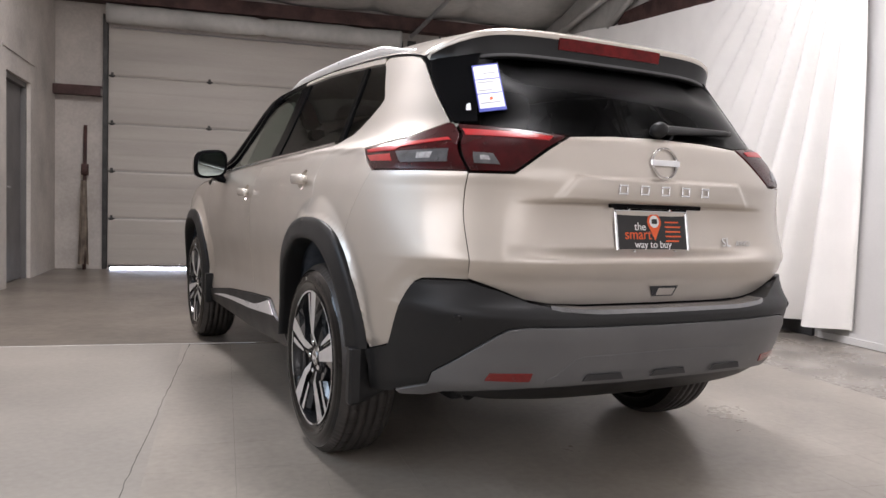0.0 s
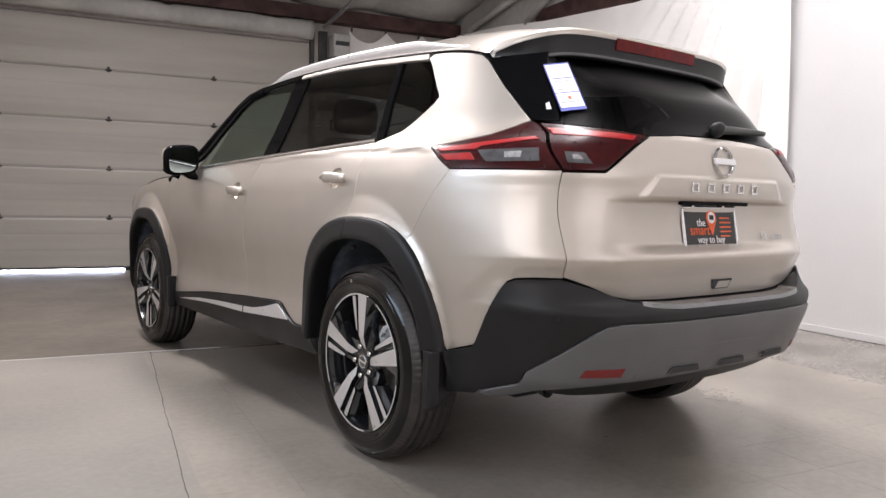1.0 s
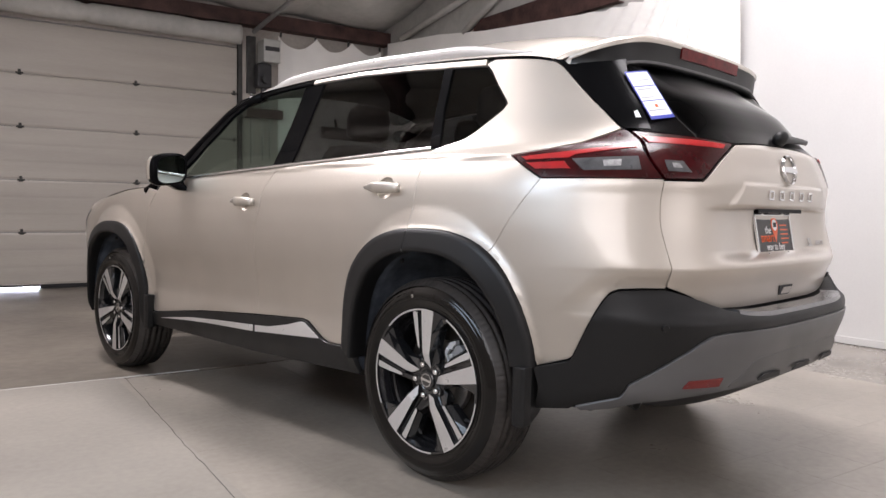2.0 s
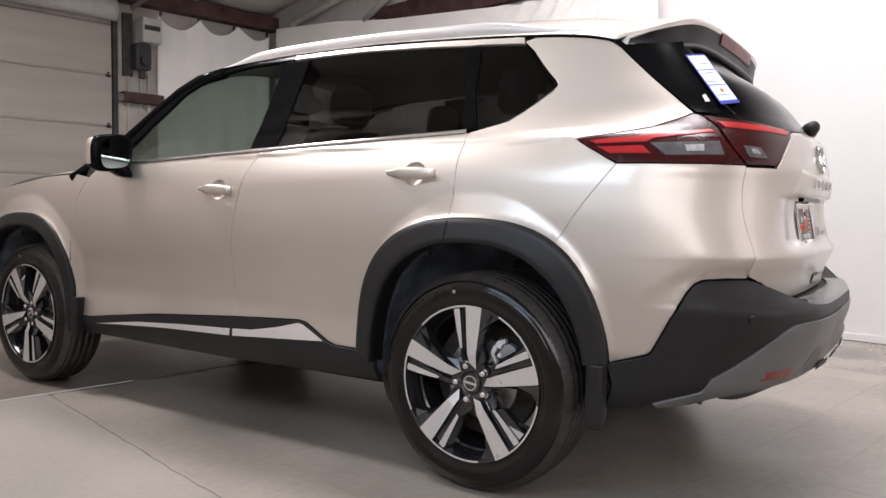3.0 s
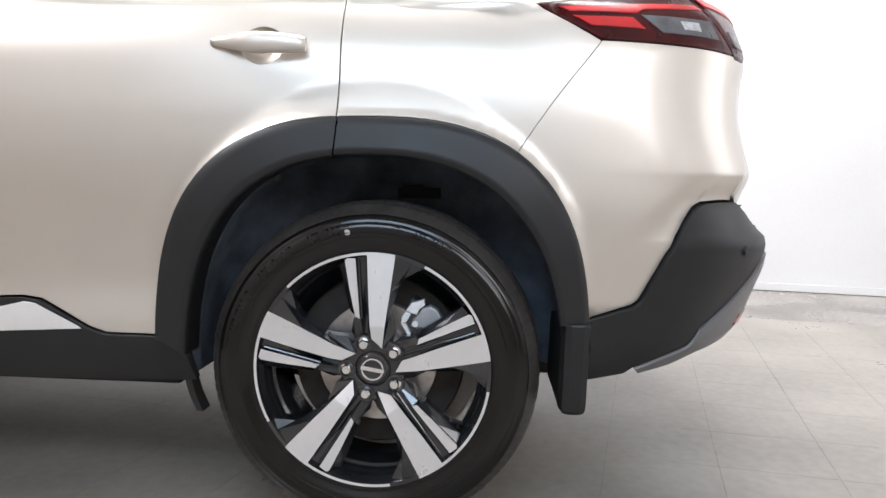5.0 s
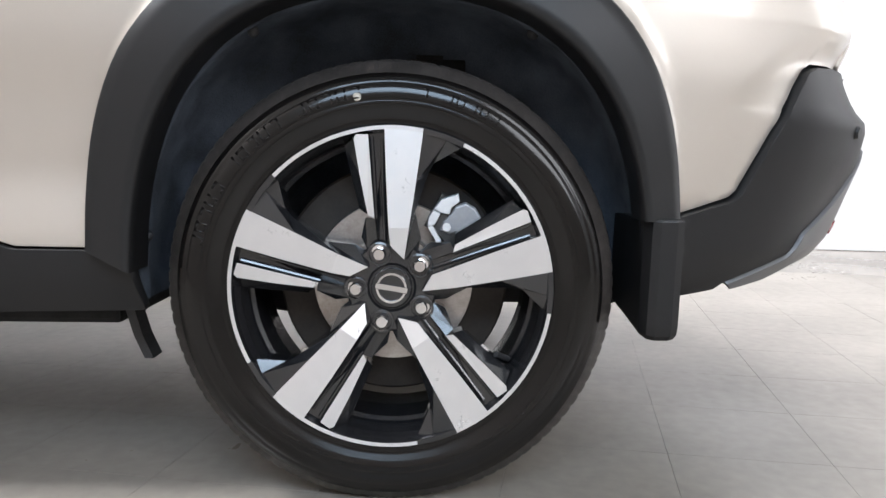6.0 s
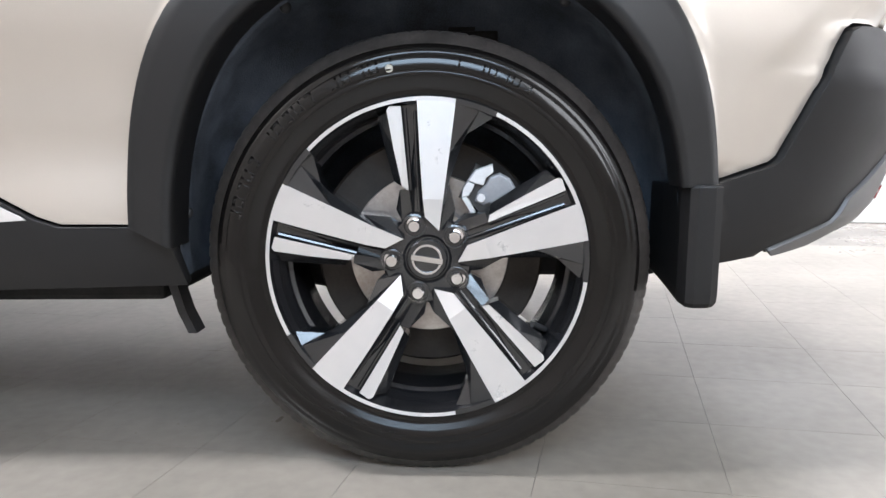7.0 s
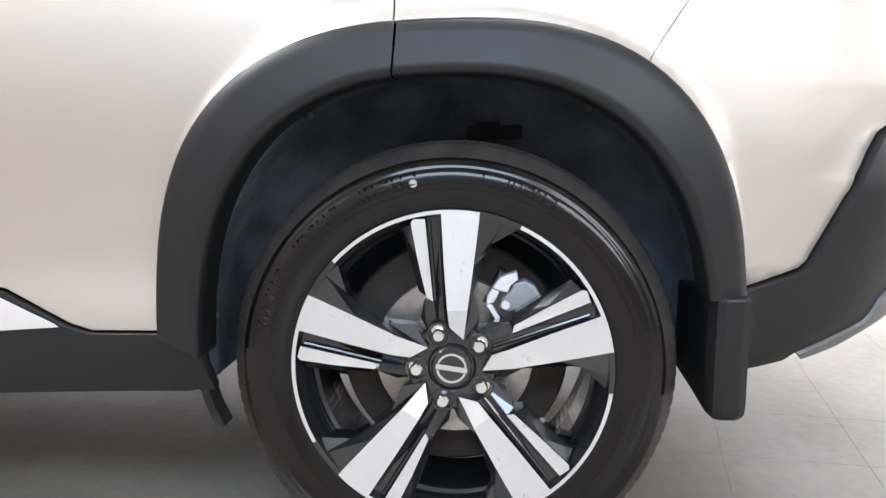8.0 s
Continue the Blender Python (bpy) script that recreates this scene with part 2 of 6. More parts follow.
floor_slab("floor_west", A0 - 0.3, -1.47, B0, 2.15, CONCRETE, "smooth pale grey concrete floor slab, faintly stained")
floor_east = floor_slab("floor_east", -1.47, A1 + 0.3, B0, 2.15, CONCRETE_WARM, "worn warm grey vinyl tile floor under the car", -0.003)
floor_slab("floor_north", A0 - 0.3, A1 + 0.3, 2.15, B1 + 0.5, CONCRETE_DARK, "darker stained concrete floor by the garage door")
structure("floor_base", box((A0 - 0.3, B0, -0.3), (A1 + 0.3, B1 + 0.5, -0.16)), DARK_STEEL, "dark sub-base under the floor joints", "floor", BLD)
structure("joint_strip", box((A0, 2.142, -0.01), (-1.0, 2.148, 0.002), 0.001), WALL_WHITE, "pale worn strip along the floor joint", "floor strip", BLD)
bm = bmesh.new()
rows = []
for b in np.linspace(B0, 2.13, 320):
    a = -1.506 + 0.038 * b + 0.010 * noise.noise((b * 2.1, 3.0, 0)) + 0.005 * noise.noise((b * 11.0, 7.0, 0))
    w = 0.0022 + 0.0016 * noise.noise((b * 6.0, 1.0, 5.0))
    rows.append([(a - w, b, -0.002), (a - w * 0.6, b, 0.0006), (a + w * 0.6, b, 0.0006), (a + w, b, -0.002)])
add_loft(bm, rows, False)
structure("floor_joint", bm, JOINT, "thin dark wandering joint between two floor slabs", "floor joint", BLD)
structure("wall_east", box((A1, B0, 0), (A1 + 0.2, 1.6, ZC)), WALL_WHITE, "plain white painted wall", "wall", BLD)
structure("wall_east_rear", box((A1, 1.603, 0), (A1 + 0.2, B1, ZC)), CEILING, "wall lined with dusty insulation behind the curtain", "wall", BLD)
structure("baseboard_east", box((A1 - 0.02, B0, 0.0), (A1 - 0.003, 1.9, 0.055), 0.004), WALL_WHITE, "thin white baseboard strip along the wall", "baseboard", BLD)
# Dark strip added on the wall for the shade under the curtain's hem.
structure("curtain_shade_strip", box((A1 - 0.03, 1.95, 0.0), (A1 - 0.004, B1 - 0.01, 0.24)), TRIM_DARK, "dark strip standing in for the shade behind the curtain hem", "plinth", BLD)
structure("wall_south", box((A0 - 0.2, B0 - 0.2, 0), (A1 + 0.2, B0, ZC)), WALL_WHITE, "plain white painted wall", "wall", BLD)

# west wall with its door opening; its two windows are unseen, added for light
bm = bmesh.new()
add_box(bm, (A0 - 0.2, B0, 0), (A0, -6.15, ZC))
add_box(bm, (A0 - 0.2, -6.15, 0), (A0, -1.95, 1.5))
add_box(bm, (A0 - 0.2, -6.15, 3.2), (A0, -1.95, ZC))
add_box(bm, (A0 - 0.2, -1.95, 0), (A0, -1.65, ZC))
add_box(bm, (A0 - 0.2, -1.65, 0), (A0, 0.35, 1.8))
add_box(bm, (A0 - 0.2, -1.65, 2.8), (A0, 0.35, ZC))
add_box(bm, (A0 - 0.2, 0.35, 0), (A0, 5.45, ZC))
add_box(bm, (A0 - 0.2, 6.44, 0), (A0, B1, ZC))
add_box(bm, (A0 - 0.2, 5.45, 2.19), (A0, 6.44, ZC))
structure("wall_west", bm, WALL_BLOCK, "off-white painted block wall", "wall", BLD)
bm = bmesh.new()
for b0, z0, b1, z1 in ((-6.148, 1.502, -6.10, 3.198), (-2.0, 1.502, -1.952, 3.198), (-6.10, 1.502, -2.0, 1.55), (-6.10, 3.15, -2.0, 3.198), (-4.75, 1.55, -4.70, 3.15), (-3.40, 1.55, -3.35, 3.15)):
    add_box(bm, (A0 - 0.16, b0, z0), (A0 - 0.08, b1, z1), 0.003)
structure("assumed_window_1", bm, WALL_WHITE, "broad white framed window, unseen and assumed from reflections", "window", BLD)
bm = bmesh.new()
for b0, z0, b1, z1 in ((-1.648, 1.802, -1.60, 2.798), (0.30, 1.802, 0.348, 2.798), (-1.60, 1.802, 0.30, 1.85), (-1.60, 2.75, 0.30, 2.798), (-0.675, 1.85, -0.625, 2.75)):
    add_box(bm, (A0 - 0.16, b0, z0), (A0 - 0.08, b1, z1), 0.003)
structure("assumed_window_2", bm, WALL_WHITE, "high white framed window, unseen and assumed from reflections", "window", BLD)
# north wall round the garage door
bm = bmesh.new()
add_box(bm, (A0 - 0.2, B1, 0), (-2.66, B1 + 0.2, ZC))
add_box(bm, (1.16, B1, 0), (A1 + 0.2, B1 + 0.2, ZC))
add_box(bm, (-2.66, B1, 3.16), (1.16, B1 + 0.2, ZC))
structure("wall_north", bm, WALL_BLOCK, "off-white wall round the garage door", "wall", BLD)
structure("ceiling", box((A0 - 0.2, B0, ZC), (A1 + 0.2, B1 + 0.2, ZC + 0.1)), CEILING, "sagging white insulation sheets under the roof", "ceiling", BLD)


def garage_door():
    d = thing("garage_door", "cream enamelled sectional garage door, closed with daylight under it", "garage door", m=BLD)
    n, z0, z1 = 5, 0.05, 3.14
    h = (z1 - z0) / n
    for k in range(n):
        bm = bmesh.new()
        za, zb = z0 + k * h + 0.003, z0 + (k + 1) * h - 0.003
        # two shallow long ribs in each section
        ring = []
        for z in np.linspace(za, zb, 25):
            t = (z - za) / (zb - za)
            dip = 0.0016 * (step(0.28, 0.30, t) - step(0.34, 0.36, t) + step(0.62, 0.64, t) - step(0.68, 0.70, t)) + 0.008 * (step(0.03, 0, t) + step(0.97, 1, t))
            ring.append((z, B1 - 0.035 + dip))
        rows = [[(a, b, z) for z, b in ring] + [(a, B1 + 0.01, zb), (a, B1 + 0.01, za)] for a in (-2.68, 1.14)]
        add_loft(bm, rows, True, True)
        sec = part("door_section", bm, DOOR_PANEL, d)
        for a in (-2.64, -1.43, -0.15, 1.10):
            if k == 0:
                continue
            bm = bmesh.new()
            add_box(bm, (a - 0.022, B1 - 0.045, za - 0.026), (a + 0.022, B1 - 0.036, za - 0.006), 0.003)
            add_box(bm, (a - 0.016, B1 - 0.045, za + 0.0), (a + 0.016, B1 - 0.036, za + 0.04), 0.003)
            add_tube(bm, [(a - 0.04, B1 - 0.05, za - 0.003), (a + 0.04, B1 - 0.05, za - 0.003)], 0.010, 8)
            part("hinge", bm, DARK_STEEL, sec)
    bm = bmesh.new()
    add_box(bm, (-2.68, B1 - 0.03, 0.026), (-1.25, B1 - 0.012, 0.052), 0.004)
    add_box(bm, (-1.24, B1 - 0.03, 0.0), (1.14, B1 - 0.012, 0.052), 0.004)
    part("bottom_seal", bm, CLADDING, d, "black rubber bottom seal")
    for a in (-2.72, 1.18):
        bm = bmesh.new()
        add_box(bm, (a - 0.03, B1 - 0.06, 0), (a + 0.03, B1 - 0.055, 3.3))
        add_box(bm, (a - 0.03, B1 - 0.06, 0), (a - 0.025, B1 - 0.01, 3.3))
        add_box(bm, (a + 0.025, B1 - 0.06, 0), (a + 0.03, B1 - 0.01, 3.3))
        part("track", bm, DARK_STEEL, d, "dark steel track")
    return d


garage_door()
structure("daylight_strip", box((-2.66, B1 + 0.05, 0.0), (-1.25, B1 + 0.06, 0.06)), DAYLIGHT, "bright daylight showing under the garage door", "daylight", BLD)

# steel frame of the building: eave beam, rafters, wall rails
def steel_c(name, lo, hi, label, category="beam"):
    """A channel section with lips, along its longest side."""
    bm = bmesh.new()
    d = [h - l for l, h in zip(lo, hi)]
    k = d.index(max(d))
    t = 0.008
    if k == 0:
        add_box(bm, lo, (hi[0], lo[1] + t, hi[2]))
        add_box(bm, (lo[0], lo[1] + t, hi[2] - t), hi)
        add_box(bm, (lo[0], lo[1] + t, lo[2]), (hi[0], hi[1], lo[2] + t))
    else:
        add_box(bm, lo, (lo[0] + t, hi[1], hi[2]))
        add_box(bm, (lo[0] + t, lo[1], hi[2] - t), hi)
        add_box(bm, (lo[0] + t, lo[1], lo[2]), (hi[0], hi[1], lo[2] + t))
    return structure(name, bm, RUST, label, category, BLD)


steel_c("beam_north", (A0, B1 - 0.22, 3.43), (A1, B1 - 0.02, 3.61), "dark red-oxide steel eave beam above the garage door")
steel_c("girt_west", (A0, B1 - 0.16, 2.24), (-2.76, B1 - 0.004, 2.36), "short red-oxide wall rail beside the garage door", "wall rail")
steel_c("girt_east", (1.24, B1 - 0.16, 2.22), (1.75, B1 - 0.004, 2.34), "short red-oxide wall rail beside the garage door", "wall rail")
for b in (3.4, -1.2):
    steel_c("purlin", (A0, b, ZC - 0.24), (A1, b + 0.12, ZC - 0.004), "dark red-oxide roof purlin", "beam")
bm = bmesh.new()
add_box(bm, (2.05, B0, 3.86), (2.075, B1, 4.12))
add_box(bm, (1.96, B0, 4.121), (2.165, B1, 4.14))
add_box(bm, (1.96, B0, 3.84), (2.165, B1, 3.859))
structure("beam_frame", bm, RUST, "dark red-oxide steel roof beam", "beam", BLD)


def strut(p0, p1, radius, mat, label):
    bm = add_tube(bmesh.new(), [p0, p1], radius, 10)
    ob = structure("roof_brace", bm, mat, label, "brace", BLD, smooth=True)
    return ob


strut((1.25, 7.35, 3.30), (1.95, 6.0, 4.1), 0.03, GALV, "thin grey diagonal roof brace")
strut((3.30, 5.45, 3.22), (3.37, 4.35, 3.80), 0.045, CEILING, "pale diagonal brace over the curtain")
strut((3.28, 6.95, 3.42), (3.38, 5.20, 3.74), 0.045, CEILING, "pale diagonal brace over the curtain")
steel_c("girt_curtain", (3.33, 2.9, 3.06), (3.415, 5.3, 3.34), "dark red-oxide wall rail above the curtain", "wall rail")


# insulation: bulging sheets between lines, hung under the roof
def bulging(a0, a1, b0, b1, z, sag, na, nb, drop):
    verts, faces = [], []
    ka, kb = 14 * na, 10 * nb
    for i in range(ka + 1):
        for j in range(kb + 1):
            a, bb = a0 + (a1 - a0) * i / ka, b0 + (b1 - b0) * j / kb
            f = abs(math.sin(math.pi * na * i / ka)) ** 0.6 * abs(math.sin(math.pi * nb * j / kb)) ** 0.5
            q = noise.noise((a * 1.7, bb * 1.7, z)) * 0.05
            verts.append((a, bb, z - drop * (j / kb) ** 1.3 - sag * f + q))
    for i in range(ka):
        for j in range(kb):
            faces.append((i * (kb + 1) + j, i * (kb + 1) + j + 1, (i + 1) * (kb + 1) + j + 1, (i + 1) * (kb + 1) + j))
    me = bpy.data.meshes.new("ceiling_sheet")
    me.from_pydata(verts, [], faces)
    me.materials.append(CEILING)
    me.polygons.foreach_set("use_smooth", [True] * len(me.polygons))
    return me


structure("ceiling_sheet", bulging(A0, A1, 3.5, B1 - 0.02, 4.24, 0.13, 5, 3, 0.56), CEILING, "white sagging insulation sheet under the roof", "ceiling", BLD)
# rolled insulation over the garage door
bm = bmesh.new()
rings = []
for t in np.linspace(0, 1, 60):
    a = -2.70 + 3.86 * t
    r = 0.11 + 0.014 * noise.noise((a * 2.3, 1.0, 0)) + 0.01 * noise.noise((a * 7.0, 4.0, 0))
    r *= 1 - 0.22 * math.exp(-(((a + 0.75) / 0.05) ** 2))
    rings.append([(a, B1 - 0.13 + 0.85 * r * math.cos(k), 3.30 + 1.12 * r * math.sin(k) + 0.008 * noise.noise((a * 5, k, 2))) for k in np.linspace(0, 2 * math.pi, 20, endpoint=False)])
add_loft(bm, rings, True, True)
structure("insulation_roll", bm, CEILING, "dusty white rolled insulation over the garage door", "insulation", BLD, smooth=True)

# side door in the west wall
door = thing("side_door", "grey painted steel door in a recessed frame, closed", "door", m=BLD)
part("door_leaf", box((A0 - 0.13, 5.50, 0.01), (A0 - 0.09, 6.39, 2.13), 0.004), GREY_DOOR, door)
bm = bmesh.new()
for lo, hi in (((A0 - 0.15, 5.452, 0), (A0 - 0.04, 5.50, 2.188)), ((A0 - 0.15, 6.39, 0), (A0 - 0.04, 6.438, 2.188)), ((A0 - 0.15, 5.50, 2.132), (A0 - 0.04, 6.39, 2.188))):
    add_box(bm, lo, hi, 0.003)
part("door_frame", bm, GREY_DOOR, door, "grey steel door frame")
bm = add_tube(bmesh.new(), [(A0 - 0.09, 5.58, 1.02), (A0 - 0.03, 5.58, 1.02), (A0 - 0.03, 5.70, 1.02)], 0.011, 10)
part("handle", bm, GALV, door, "steel lever handle", smooth=True)
structure("door_lintel", box((A0 + 0.001, 5.30, 2.40), (A0 + 0.012, 6.60, 2.425), 0.003), WALL_BLOCK, "thin painted ledge above the side door", "trim", BLD)

# pole and cloth in the corner
pole = thing("corner_pole", "rusty steel pole with a dirty cloth, standing in the corner", "pole", m=BLD)
bm = add_tube(bmesh.new(), [(-2.95, B1 - 0.12, 0.0), (-2.955, B1 - 0.10, 0.9), (-2.95, B1 - 0.07, 1.86)], 0.022, 10)
add_tube(bm, [(-2.95, B1 - 0.10, 1.22), (-2.95, B1 - 0.10, 1.36)], 0.045, 10)
part("pole", bm, RUST, pole, smooth=True)
bm = bmesh.new()
rows = []
for t in np.linspace(0, 1, 14):
    z = 1.15 - 1.08 * t
    rows.append([(-2.955 + (x - 0.5) * (0.07 + 0.07 * t), B1 - 0.16 + 0.03 * math.sin(x * 9 + t * 2) * (0.4 + t), z) for x in np.linspace(0, 1, 12)])
add_loft(bm, rows, False)
part("cloth", bm, DIRTY_CLOTH, pole, "dirty brown hanging cloth", smooth=True)

# door opener beside the garage door
opener = thing("door_opener", "grey side-mounted garage door opener with a dark gear housing", "door opener", m=BLD)
part("motor_box", box((1.42, B1 - 0.30, 2.95), (1.66, B1 - 0.06, 3.26), 0.02), PLASTIC_GREY, opener, "grey plastic motor cover")
part("cover_band", box((1.44, B1 - 0.306, 3.10), (1.64, B1 - 0.298, 3.16), 0.003), TRIM_DARK, opener)
bm = box((1.36, B1 - 0.24, 2.62), (1.56, B1 - 0.06, 2.94), 0.03)
add_tube(bm, [(1.46, B1 - 0.24, 2.72), (1.46, B1 - 0.32, 2.72)], 0.06, 16)
add_tube(bm, [(1.47, B1 - 0.15, 2.62), (1.47, B1 - 0.15, 2.52)], 0.04, 12)
part("gear_housing", bm, TRIM_DARK, opener, "dark gear housing")
part("mount_plate", box((1.28, B1 - 0.055, 2.55), (1.40, B1 - 0.004, 3.32), 0.004), DARK_STEEL, opener, "dark mounting plate")
for a in (1.34, 1.50, 1.60):
    part("conduit", add_tube(bmesh.new(), [(a, B1 - 0.04, 2.6), (a, B1 - 0.04, 1.2 + a * 0.3)], 0.014, 8), PLASTIC_GREY, opener, smooth=True)

# curtain round two sides of the bay
def curtain(name, way, top, folds, label, fan=0):
    """way: plan points; top: height along it; folds: depth and pitch of the folds along it."""
    pts = np.array(way, float)
    seg = np.hypot(*np.diff(pts, axis=0).T)
    cum = np.concatenate([[0], np.cumsum(seg)])
    length = cum[-1]
    ns, nz = int(length / 0.022), 40
    verts, faces = [], []
    for i in range(ns + 1):
        s = length * i / ns
        x, y = np.interp(s, cum, pts[:, 0]), np.interp(s, cum, pts[:, 1])
        x2, y2 = np.interp(s + 0.05, cum, pts[:, 0]), np.interp(s + 0.05, cum, pts[:, 1])
        x1, y1 = np.interp(s - 0.05, cum, pts[:, 0]), np.interp(s - 0.05, cum, pts[:, 1])
        d = np.array([x2 - x1, y2 - y1])
        d /= np.hypot(*d) + 1e-9
        nrm = np.array([-d[1], d[0]])
        zt = top(s, length)
        for j in range(nz + 1):
            t = j / nz
            z = zt + (0.13 + 0.02 * math.sin(s * 3) - zt) * t
            amp, pitch, lean = folds(s, length)
            ph = 2 * math.pi * (s + lean * (zt - z)) / pitch
            if fan:  # folds that spread from the gathered end
                ph = fan * math.atan2(length - s + 0.05, 1.3 + zt - z)
            w = math.sin(ph) + 0.5 * noise.noise((s * 1.6, z * 0.4, 3))
            off = amp * w * (0.45 + 0.75 * t)
            verts.append((x + nrm[0] * off, y + nrm[1] * off, z))
    for i in range(ns):
        for j in range(nz):
            q = i * (nz + 1) + j
            faces.append((q, q + nz + 1, q + nz + 2, q + 1))
    me = bpy.data.meshes.new(name)
    me.from_pydata(verts, [], faces)
    me.materials.append(CLOTH)
    me.polygons.foreach_set("use_smooth", [True] * len(me.polygons))
    ob = part(name, me, CLOTH)
    ob.matrix_world = BLD
    return tagged(ob, label, "curtain")


def side_top(s, length):
    b = 7.35 - s
    return float(np.interp(b, [1.4, 3.0, 5.0, 6.0, 7.4], [2.95, 2.98, 3.16, 3.30, 3.42]))


def back_top(s, length):
    return 3.38 - 0.17 * abs(math.sin(math.pi * s / 0.55)) ** 0.8 + 0.03 * s


def side_folds(s, length):
    k = float(step(length - 2.3, length - 0.6, s))
    return 0.002 + 0.12 * k, 0.42 - 0.10 * k, 0.42


def back_folds(s, length):
    return 0.03, 0.33, 0.05


curtain("curtain", [(3.28, 7.35), (3.27, 5.0), (3.26, 1.52)], side_top, side_folds, "long white cloth curtain, taut then gathered in folds at its end", 66)
curtain("curtain", [(1.72, B1 - 0.06), (2.4, B1 - 0.12), (3.26, B1 - 0.20)], back_top, back_folds, "white cloth curtain sagging between hooks on the end wall")
for k in range(4):
    hook = thing("curtain_hook", "small dark spring clip holding the curtain", "clip", "curtain hooks", BLD @ Matrix.Translation((1.74 + 0.52 * k, B1 - 0.10, 3.38)))
    part("jaw", box((-0.012, -0.012, -0.03), (0.012, 0.012, 0.03), 0.003), TRIM_DARK, hook)
    part("loop", add_tube(bmesh.new(), [(0, 0, 0.03), (0, 0.01, 0.10)], 0.004, 6), GALV, hook)

from mathutils.geometry import delaunay_2d_cdt

# ---- the car's shell: plan outlines stacked by height ----
HALF_WIDTH = hermite([(0.20, 0.80), (0.30, 0.855), (0.38, 0.872), (0.50, 0.872), (0.62, 0.880), (0.76, 0.893), (0.90, 0.896), (0.99, 0.890), (1.05, 0.881), (1.10, 0.867), (1.132, 0.852), (1.150, 0.839), (1.19, 0.792), (1.335, 0.718), (1.50, 0.652), (1.56, 0.628), (1.62, 0.58)])
UPPER_TAIL = [(0.785, -0.916), (0.797, -0.919), (0.812, -0.917), (0.86, -0.909), (0.94, -0.898), (0.985, -0.900), (1.03, -0.905), (1.06, -0.905), (1.12, -0.897), (1.18, -0.888), (1.205, -0.866), (1.229, -0.838), (1.30, -0.785), (1.422, -0.69), (1.453, -0.665), (1.53, -0.60), (1.60, -0.50)]
REAR = hermite([(0.20, -0.66), (0.30, -0.74), (0.36, -0.84), (0.42, -0.925), (0.45, -0.94), (0.52, -0.965), (0.58, -0.982), (0.625, -0.985), (0.645, -0.977), (0.66, -0.955), (0.70, -0.920), (0.73, -0.906)] + UPPER_TAIL)
FASCIA = hermite([(0.20, -0.66), (0.30, -0.76), (0.38, -0.86), (0.45, -0.915), (0.52, -0.935), (0.60, -0.935), (0.66, -0.922), (0.70, -0.914), (0.73, -0.908)] + UPPER_TAIL)
GATE = hermite([(0.20, -0.84), (0.60, -0.868), (0.655, -0.878), (0.72, -0.893)] + UPPER_TAIL)
ROUND = hermite([(0.20, 3.0), (0.45, 3.2), (0.60, 3.4), (0.72, 3.7), (0.80, 3.65), (1.06, 3.45), (1.20, 3.1), (1.60, 3.1)])
FRONT = hermite([(0.20, 3.47), (0.35, 3.66), (0.60, 3.77), (0.85, 3.75), (0.95, 3.66), (1.02, 3.45), (1.10, 2.9), (1.62, 2.5)])
Y0, Y1 = -0.10, 2.55
WHEEL_Y, WHEEL_Z = (0.0, 2.705), 0.36
UC = Y0 - 0.8 * math.pi / 2  # the middle of the rear


def soft_clip(t):
    """Rises from 0 in a short curve, then straight, up to 1."""
    t = np.clip(t, 0, 1)
    return np.where(t < 0.22, t * t / 0.44, t - 0.11)


